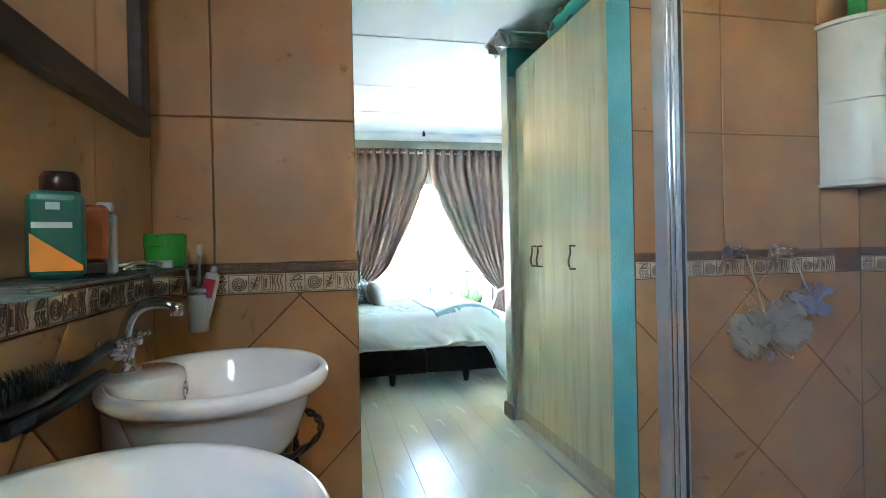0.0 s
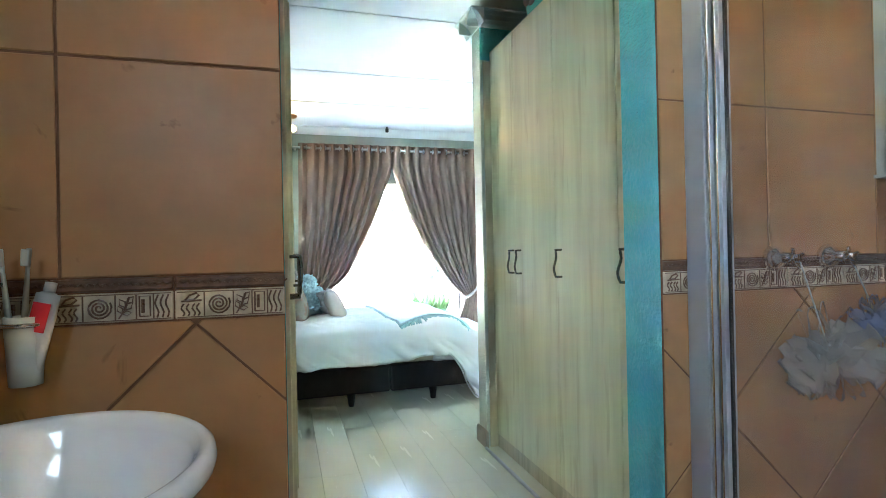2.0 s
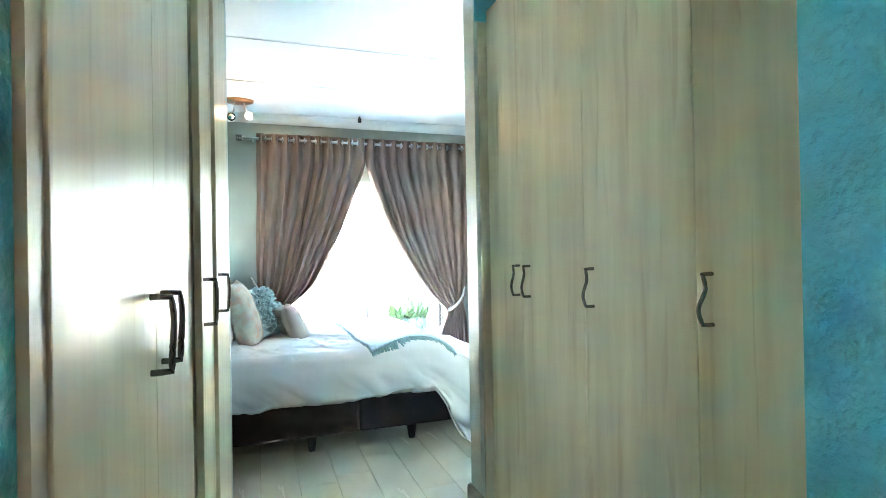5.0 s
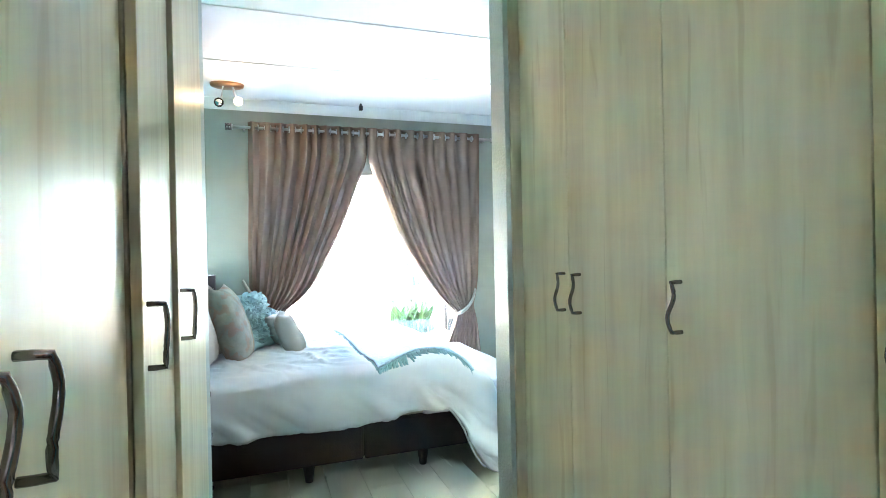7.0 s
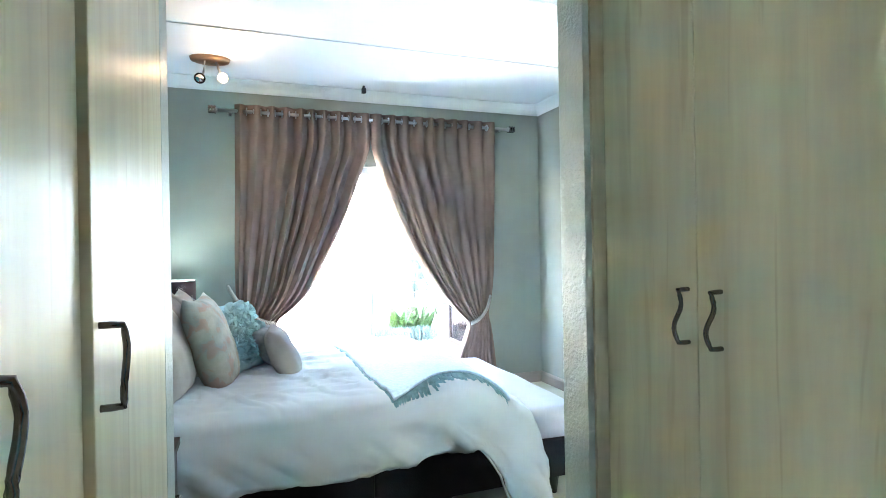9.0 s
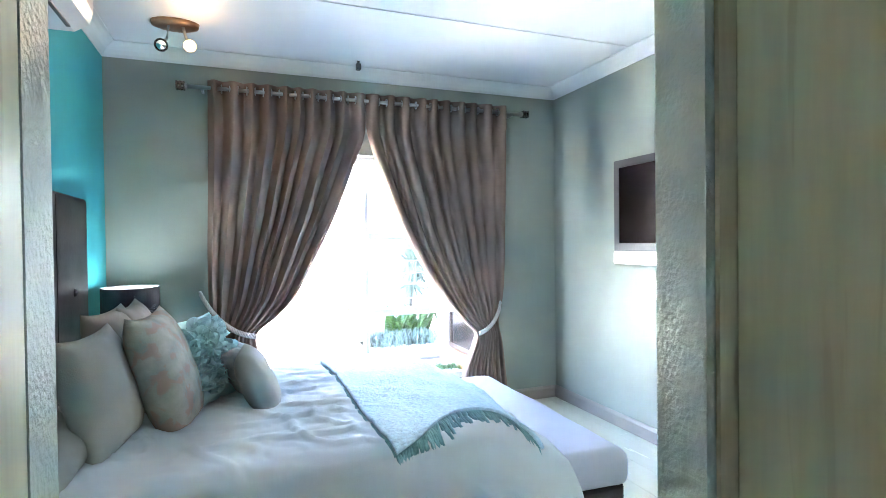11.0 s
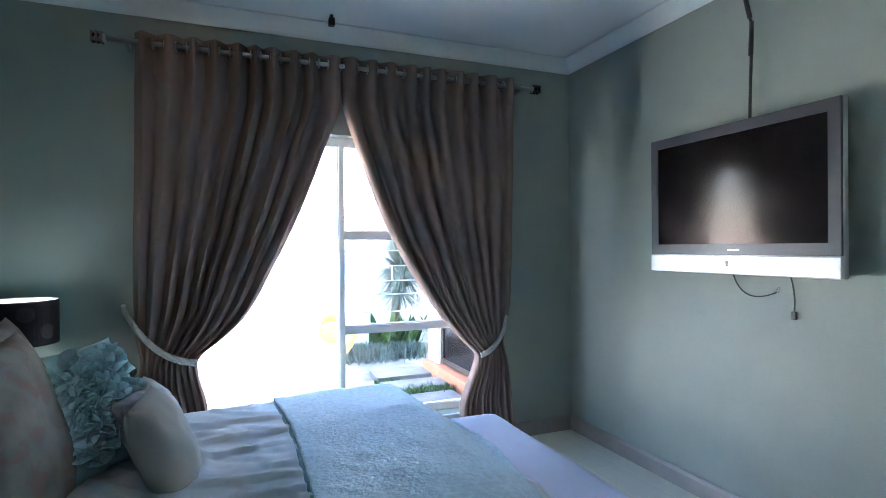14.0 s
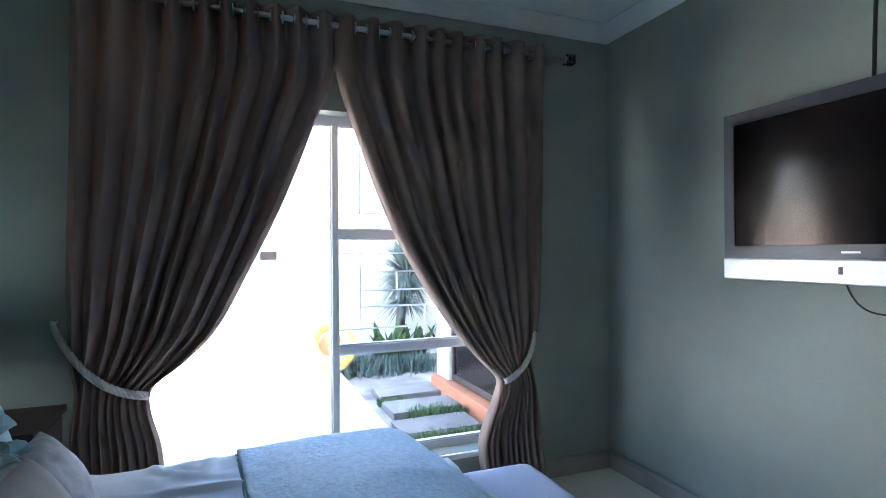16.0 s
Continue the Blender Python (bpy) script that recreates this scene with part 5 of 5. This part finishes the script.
for bx, bt, mat in ((-0.205, -6, M_PALEBLUE), (-0.197, 3, M_WHITEPLASTIC)):
    br = thing("toothbrush", (bx, 1.212, 0.985), "plastic toothbrush standing in the tumbler", "toothbrush", group="toothbrushes")
    mm = Matrix.Translation((bx, 1.212, 0.985)) @ Matrix.Rotation(radians(bt), 4, "Y")
    hb_ = tube([(0, 0, 0), (0, 0, 0.10), (0.001, 0, 0.15), (0.002, 0, 0.185)], 0.004, 8, taper=[1, 1.1, 0.7, 0.9])
    hb_.transform(mm)
    part("handle", hb_, mat, br, smooth=True)
    he = box(-0.005, -0.012, 0.158, 0.006, -0.002, 0.184, 0.002)
    he.transform(mm)
    part("bristles", he, M_WHITEPLASTIC, br, "white bristles")

comb = thing("hair_comb", (-0.262, 0.66, 0.936), "black handled comb lying across the basin rims", "comb")
part("handle", tube([(-0.262, 0.60, 0.951), (-0.260, 0.72, 0.950), (-0.258, 0.83, 0.956)], 0.013, 10, taper=[1.2, 1.0, 0.7]), M_BLACK, comb, smooth=True)
part("back", box(-0.276, 0.54, 0.944, -0.248, 0.61, 0.967, 0.006), M_BLACK, comb)
brush = thing("hairbrush", (-0.262, 0.66, 0.966), "black hairbrush lying on a black comb over the basins", "hairbrush")
part("handle", tube([(-0.262, 0.675, 0.982), (-0.262, 0.77, 0.986), (-0.262, 0.865, 0.994)], 0.011, 10, taper=[1.2, 0.8, 0.9]), M_BLACK, brush, smooth=True)
hd = lathe([(0.001, -0.012), (0.7, -0.010), (1.0, 0.0), (0.8, 0.010), (0.001, 0.014)], (-0.262, 0.595, 0.980), 24, 0.034, 0.095)
part("head", hd, M_BLACK, brush, smooth=True)
bz_ = bmesh.new()
for i in range(8):
    for j in range(14):
        u, v = (i - 3.5) / 4.2, (j - 6.5) / 7.2
        if u * u + v * v < 0.95:
            px, py = -0.262 + u * 0.034, 0.595 + v * 0.095
            tube([(px, py, 0.987), (px + u * 0.006, py + v * 0.006, 1.006)], 0.0011, 4, bm=bz_)
part("bristles", bz_, M_BLACK, brush, "stiff black bristles", kind="stuff")

# ---- shower ----
shower = thing("shower_enclosure", (1.08, 0.5, 0), "aluminium framed glass shower enclosure", "shower")
part("wall_profile", box(1.066, 1.203, 0.05, 1.094, 1.262, 1.98, 0.003), M_ALU, shower, "satin aluminium wall profile")
for sy0, sy1, sx in ((1.178, 1.199, 0.012), (1.170, 1.1775, 0.006), (1.155, 1.1695, 0.014)):
    part("door_stile", box(1.08 - sx, sy0, 0.06, 1.08 + sx, sy1, 1.97, 0.001), M_ALU, shower, "polished aluminium door stile")
for by, bx in ((1.189, 1.0665), (1.1655, 1.0645)):
    part("bead", tube([(bx, by, 0.06), (bx, by, 1.97)], 0.0022, 6), M_CHROME, shower, "bright polished bead")
part("seal", box(1.0765, 1.150, 0.06, 1.0835, 1.1545, 1.97), M_BLACK, shower, "dark rubber seal")
part("top_rail", box(1.066, -0.3, 1.981, 1.094, 1.262, 2.02), M_ALU, shower)
part("bottom_rail", box(1.066, -0.3, 0.0, 1.094, 1.262, 0.048), M_ALU, shower)
part("end_post", box(1.066, -0.33, 0.0, 1.094, -0.301, 2.02), M_ALU, shower)
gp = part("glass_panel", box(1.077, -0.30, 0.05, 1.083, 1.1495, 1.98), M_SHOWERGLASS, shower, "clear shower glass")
gp.visible_shadow = False


def shower_tap(x):
    t = thing("shower_tap", (x, 1.262, 1.118), "chrome shower tap with cross handle", "tap", group="shower taps")
    d = lathe([(0.001, 0.0), (0.030, 0.0), (0.031, 0.006), (0.024, 0.020), (0.014, 0.032), (0.012, 0.05), (0.001, 0.052)], (0, 0, 0), 24)
    d.transform(pose(x, 1.2625, 1.118, 90, 0, 0))
    part("escutcheon", d, M_CHROME, t, smooth=True)
    h = bmesh.new()
    for a in range(4):
        th = a * math.pi / 2 + 0.4
        tube([(x, 1.205, 1.118), (x + 0.025 * math.cos(th), 1.200, 1.118 + 0.025 * math.sin(th))], 0.004, 8, bm=h)
    tube([(x, 1.212, 1.118), (x, 1.192, 1.118)], 0.010, 12, bm=h)
    part("cross_handle", h, M_CHROME, t, smooth=True)


shower_tap(1.318)
shower_tap(1.492)


def pouf(x, y, z, r, mat, hang, label, n):
    """A netting bath pouf: many crinkled loops round a knot, on a cord."""
    p_ = thing("bath_pouf", (x, y, z), label, "bath pouf", group="bath poufs")
    b = bmesh.new()
    g = random.Random(int(x * 1000))
    for k in range(n):
        d = Vector((g.gauss(0, 1), g.gauss(0, 0.55), g.gauss(0, 1))).normalized()
        s1 = d.orthogonal().normalized()
        s2 = d.cross(s1)
        wd = r * g.uniform(0.16, 0.30)
        prev = None
        for q in range(9):
            t = q / 8
            c = d * (r * (0.12 + 0.95 * math.sin(math.pi * t)) * g.uniform(0.9, 1.08)) + s2 * (wd * (t - 0.5) * 1.6)
            e = s1 * (wd * (0.55 + 0.3 * math.sin(q * 2.3 + k)))
            pair = (b.verts.new(Vector((x, y, z)) + c - e), b.verts.new(Vector((x, y, z)) + c + e))
            if prev:
                b.faces.new((prev[0], prev[1], pair[1], pair[0]))
            prev = pair
    part("netting", b, mat, p_, smooth=True, kind="stuff")
    part("cord", tube([(x, y, z + r * 0.3), (hang[0], hang[1], hang[2])], 0.002, 6), M_WHITEPLASTIC, p_, "white hanging cord")


def netting(name, color, cover):
    """Thin net: partly see-through, the rest scatters light both ways."""
    m = bpy.data.materials.new(name)
    m.use_nodes = True
    n, l = m.node_tree.nodes, m.node_tree.links
    n.remove(n["Principled BSDF"])
    tr, df, tl = n.new("ShaderNodeBsdfTransparent"), n.new("ShaderNodeBsdfDiffuse"), n.new("ShaderNodeBsdfTranslucent")
    a, b, no, mr = n.new("ShaderNodeMixShader"), n.new("ShaderNodeMixShader"), n.new("ShaderNodeTexNoise"), n.new("ShaderNodeMapRange")
    df.inputs[0].default_value = tl.inputs[0].default_value = (*color, 1)
    no.inputs["Scale"].default_value = 160
    mr.inputs[3].default_value, mr.inputs[4].default_value = cover - 0.15, cover + 0.15
    l.new(no.outputs[0], mr.inputs[0])
    l.new(df.outputs[0], a.inputs[1])
    l.new(tl.outputs[0], a.inputs[2])
    l.new(mr.outputs[0], b.inputs[0])
    l.new(tr.outputs[0], b.inputs[1])
    l.new(a.outputs[0], b.inputs[2])
    l.new(b.outputs[0], n["Material Output"].inputs[0])
    return m


M_NET = netting("white_netting", (0.95, 0.96, 0.96), 0.30)
M_BLUENET = netting("blue_netting", (0.45, 0.55, 0.85), 0.5)
pouf(1.365, 1.17, 0.90, 0.108, M_NET, (1.335, 1.205, 1.115), "white netting bath pouf hanging from the tap", 46)
pouf(1.545, 1.185, 0.962, 0.062, M_BLUENET, (1.50, 1.205, 1.115), "blue netting bath pouf hanging from the tap", 40)

cabinet = thing("corner_cabinet", (1.83, 1.26, 1.327), "white curved corner cabinet with two small doors", "cabinet")


def quarter(r, z0, z1, inset, a0=0, a1=90, r_in=None):
    """A quarter disc block in the shower's far corner."""
    b = bmesh.new()
    n = 14
    cx, cy = 1.833 - inset, 1.262 - inset
    pts = [(cx - r * math.cos(radians(a0 + (a1 - a0) * k / n)), cy - r * math.sin(radians(a0 + (a1 - a0) * k / n))) for k in range(n + 1)]
    if r_in:
        pts += [(cx - r_in * math.cos(radians(a0 + (a1 - a0) * k / n)), cy - r_in * math.sin(radians(a0 + (a1 - a0) * k / n))) for k in range(n, -1, -1)]
    else:
        pts.append((cx, cy))
    lo, hi = [b.verts.new((x, y, z0)) for x, y in pts], [b.verts.new((x, y, z1)) for x, y in pts]
    b.faces.new(lo)
    b.faces.new(hi)
    for k in range(len(pts)):
        j = (k + 1) % len(pts)
        b.faces.new((lo[k], lo[j], hi[j], hi[k]))
    bmesh.ops.recalc_face_normals(b, faces=b.faces)
    return b


part("body", quarter(0.156, 1.327, 1.825, 0), M_WHITEPLASTIC, cabinet)
part("top_rim", quarter(0.170, 1.8255, 1.838, 0), M_WHITEPLASTIC, cabinet)
part("bottom_rim", quarter(0.167, 1.318, 1.3265, 0), M_WHITEPLASTIC, cabinet)
part("door", quarter(0.168, 1.332, 1.5755, 0, 10, 80, 0.157), M_WHITEPLASTIC, cabinet)
part("door", quarter(0.168, 1.5815, 1.822, 0, 10, 80, 0.157), M_WHITEPLASTIC, cabinet)
gbt = thing("shampoo_bottle", (1.76, 1.19, 1.8385), "green bottle on the corner cabinet", "bottle")
part("body", lathe([(0.001, 0), (0.025, 0), (0.025, 0.11), (0.010, 0.13), (0.001, 0.131)], (1.75, 1.19, 1.8385), 18), M_GREENTUB, gbt, smooth=True)
part("cap", lathe([(0.001, 0.1315), (0.011, 0.1315), (0.011, 0.15), (0.001, 0.151)], (1.75, 1.19, 1.8385), 14), M_WHITEPLASTIC, gbt, smooth=True)
head = thing("shower_rose", (1.43, 1.262, 1.95), "chrome shower rose on a wall arm", "shower head")
part("arm", tube(arc((1.43, 1.262, 1.97), (1.43, 1.16, 1.98), (1.43, 1.10, 1.925), 10), 0.010, 10), M_CHROME, head, smooth=True)
rose = lathe([(0.001, 0.03), (0.012, 0.03), (0.018, 0.012), (0.050, 0.0), (0.050, -0.006), (0.001, -0.007)], (0, 0, 0), 28)
rose.transform(pose(1.43, 1.085, 1.90, -25, 0, 0))
part("rose", rose, M_CHROME, head, smooth=True)

# bathroom window
bw = thing("window_2", (-0.42, -0.95, 1.6), "small bathroom window with white frame", "window", kind="structure")
part("window_frame", boxes((-0.44, -1.3, 1.6, -0.40, -1.26, 2.25), (-0.44, -0.64, 1.6, -0.40, -0.6, 2.25), (-0.44, -1.26, 1.6, -0.40, -0.64, 1.64), (-0.44, -1.26, 2.21, -0.40, -0.64, 2.25)), M_FRAMEWHITE, bw)
part("mullion", box(-0.435, -0.963, 1.64, -0.405, -0.937, 2.21), M_FRAMEWHITE, bw)
bp_ = part("pane", box(-0.424, -1.26, 1.64, -0.418, -0.64, 2.21), M_GLASS, bw, "clear glass pane")
bp_.visible_shadow = False

# ---- wall tiles, border tiles and floor planks ----


def clip_poly(poly, rect):
    """Cuts a convex outline to a rectangle."""
    a0, b0, a1, b1 = rect
    for axis, lim, keep in ((0, a0, 1), (0, a1, -1), (1, b0, 1), (1, b1, -1)):
        out = []
        for k in range(len(poly)):
            p, q = poly[k - 1], poly[k]
            dp, dq = (p[axis] - lim) * keep, (q[axis] - lim) * keep
            if (dp >= 0) != (dq >= 0):
                t = dp / (dp - dq)
                out.append((p[0] + (q[0] - p[0]) * t, p[1] + (q[1] - p[1]) * t))
            if dq >= 0:
                out.append(q)
        poly = out
        if len(poly) < 3:
            return []
    return poly


def tile(poly, to_world, parent, mat, depth=0.007):
    """One tile: an outline on the wall with a small chamfer; to_world(a, b, out) places it."""
    area = 0.5 * abs(sum(poly[k - 1][0] * poly[k][1] - poly[k][0] * poly[k - 1][1] for k in range(len(poly))))
    if area < 0.0004:
        return
    cx, cz = sum(p[0] for p in poly) / len(poly), sum(p[1] for p in poly) / len(poly)
    b = bmesh.new()
    rings = []
    for shrink, out in ((0.0, -depth), (0.0, -0.0016), (0.0022, 0.0)):
        row = []
        for a, z in poly:
            d = math.hypot(a - cx, z - cz)
            k = 1 - shrink / max(d, 0.01)
            row.append(b.verts.new(to_world(cx + (a - cx) * k, cz + (z - cz) * k, out)))
        rings.append(row)
    n = len(poly)
    for r0, r1 in zip(rings, rings[1:]):
        for k in range(n):
            b.faces.new((r0[k], r0[(k + 1) % n], r1[(k + 1) % n], r1[k]))
    b.faces.new(rings[-1])
    bmesh.ops.recalc_face_normals(b, faces=b.faces)
    part("tile", b, mat, parent)


PITCH, BORDER0, BORDER1, DIAG = 0.366, 1.044, 1.119, 0.2545


def tile_wall(rect, to_world, parent, a_line, crossing, mat):
    a0, a1 = rect
    g = 0.0022
    k0 = math.floor((a0 - a_line) / PITCH)
    k = k0
    while a_line + k * PITCH < a1:
        for r in range(4):
            cell = [(a_line + k * PITCH + g, BORDER1 + r * PITCH + g), (a_line + (k + 1) * PITCH - g, BORDER1 + r * PITCH + g), (a_line + (k + 1) * PITCH - g, BORDER1 + (r + 1) * PITCH - g), (a_line + k * PITCH + g, BORDER1 + (r + 1) * PITCH - g)]
            poly = clip_poly(cell, (a0, BORDER1 + g, a1, CEIL - 0.002))
            if poly:
                tile(poly, to_world, parent, mat)
        k += 1
    h = DIAG - g * 1.4
    for i in range(-14, 15):
        for j in range(-6, 4):
            if (i + j) % 2:
                ca, cb = crossing[0] + DIAG * i, crossing[1] + DIAG * j
                if a0 - DIAG < ca < a1 + DIAG and -DIAG < cb < BORDER0 + DIAG:
                    poly = clip_poly([(ca - h, cb), (ca, cb - h), (ca + h, cb), (ca, cb + h)], (a0, 0.0, a1, BORDER0 - g))
                    if poly:
                        tile(poly, to_world, parent, mat)


def border_mesh():
    """A relief border tile in its own plane: cream slab, brown wavy band above, pressed motifs."""
    b = bmesh.new()
    W = 0.1805
    box(0.0, 0.0, 0.0, W, 0.006, 0.049, 0.0015, 1, bm=b)
    cream = b
    b = bmesh.new()
    box(0.0, -0.0015, 0.0515, W, 0.006, 0.0735, 0.003, 2, bm=b)
    for k in range(15):
        x = 0.006 + k * 0.012
        tube([(x + 0.010 * q / 6, -0.002, 0.062 + 0.003 * math.sin(q * 1.05) + 0.002 * q / 6) for q in range(7)], 0.0016, 5, bm=b)

    def line(pts, r=0.0011):
        tube([(x, -0.0004, z) for x, z in pts], r, 5, bm=b)
    line([(0.0035, 0.003), (W - 0.0035, 0.003)], 0.0008)
    line([(0.0035, 0.046), (W - 0.0035, 0.046)], 0.0008)
    for x in (0.046, 0.093, 0.124, 0.150):
        line([(x, 0.004), (x, 0.045)], 0.0012)
    for dx in (0.012, 0.020, 0.029, 0.036):
        line([(dx + 0.0025 * math.sin(q * 0.9), 0.005 + q * 0.0026) for q in range(9)], 0.0016)
    line([(0.010, 0.030), (0.042, 0.031)], 0.0016)
    line([(0.016, 0.032), (0.022, 0.040), (0.034, 0.044), (0.038, 0.040), (0.030, 0.033), (0.018, 0.032)], 0.0018)
    line([(0.0695 + (0.002 + 0.0165 * q / 44) * math.cos(q * 0.44), 0.0245 + (0.002 + 0.0165 * q / 44) * math.sin(q * 0.44)) for q in range(45)], 0.0017)
    line([(0.098, 0.006), (0.108, 0.022), (0.114, 0.042)], 0.0016)
    for lx, lz, ax, az in ((0.103, 0.014, 0.014, 0.001), (0.106, 0.020, 0.013, 0.012), (0.110, 0.030, 0.010, 0.012), (0.108, 0.024, -0.009, 0.014), (0.103, 0.014, -0.006, 0.013)):
        px, pz = -az * 0.3, ax * 0.3
        line([(lx, lz), (lx + ax * 0.5 + px, lz + az * 0.5 + pz), (lx + ax, lz + az), (lx + ax * 0.5 - px, lz + az * 0.5 - pz), (lx, lz)], 0.0014)
    line([(0.129, 0.008), (0.145, 0.008), (0.145, 0.042), (0.129, 0.042), (0.129, 0.008)], 0.0015)
    line([(0.134, 0.014), (0.134, 0.037)], 0.0028)
    for dx in (0.155, 0.163, 0.171):
        line([(dx + 0.0025 * math.sin(q * 0.8), 0.005 + q * 0.0043) for q in range(10)], 0.0016)
    for f in b.faces:
        f.material_index = 1
    me = bpy.data.meshes.new("border_tile")
    b.to_mesh(me)
    cream.from_mesh(me)
    cream.to_mesh(me)
    cream.free()
    b.free()
    me.materials.append(M_BORDER)
    me.materials.append(M_BORDERBROWN)
    return me


BORDER_MESH = border_mesh()


def border_row(m0, count, parent):
    for k in range(count):
        ob = new("border_tile", BORDER_MESH)
        ob.matrix_basis = m0 @ Matrix.Translation((0.183 * k, 0, 0))
        ob.parent = parent


tile_wall((-0.304, DOOR_X0 - 0.002), lambda a, z, o: (a, TILE_Y - o, z), wall_bath_door, -0.165, (0.036, 1.036), M_TILE)
tile_wall((DOOR_X1 + 0.002, 1.834), lambda a, z, o: (a, TILE_Y - o, z), wall_bath_door, 1.310, (1.421, 0.499), M_TILE)
tile_wall((-0.60, 1.262), lambda a, z, o: (-0.304 + o, a, z), wall_bath_left, 0.94, (0.70, 0.92), M_TILE)
tile_wall((-0.60, 1.262), lambda a, z, o: (1.834 - o, a, z), wall_bath_right, 0.98, (0.94, 0.92), M_TILE)
border_row(Matrix.Translation((-0.362 + 0.183 * 0, 1.2625, 1.045)), 3, wall_bath_door)
border_row(Matrix.Translation((1.003, 1.2625, 1.045)) , 4, wall_bath_door)
border_row(Matrix.Translation((-0.304, 1.26 - 0.183 * 9, 1.045)) @ Matrix.Rotation(radians(90), 4, "Z"), 9, wall_bath_left)
border_row(Matrix.Translation((1.834, 1.26, 1.045)) @ Matrix.Rotation(radians(-90), 4, "Z"), 8, wall_bath_right)

rng = random.Random(3)
PLANK_W, PLANK_L = 0.192, 1.28
PLANK_MESH = {}
x = -0.42
while x < RIGHT:
    y = 1.28 - rng.uniform(0.0, PLANK_L)
    x1 = min(x + PLANK_W, RIGHT)
    while y < WINDOW_Y:
        ya, yb = max(y, 1.28), min(y + PLANK_L, WINDOW_Y)
        if yb - ya > 0.02 and not (x1 > 2.0 and yb < 3.2):
            key = (round(x1 - x, 3), round(yb - ya, 3))
            if key not in PLANK_MESH:
                b = box(0.0006, 0.0006, -0.012, key[0] - 0.0006, key[1] - 0.0006, 0.0, 0.0007, 1)
                me = bpy.data.meshes.new("plank")
                b.to_mesh(me)
                b.free()
                me.materials.append(M_PLANK)
                PLANK_MESH[key] = me
            ob = new("plank", PLANK_MESH[key])
            ob.location = (x, ya, 0)
            ob.parent = floor
        y += PLANK_L
    x += PLANK_W
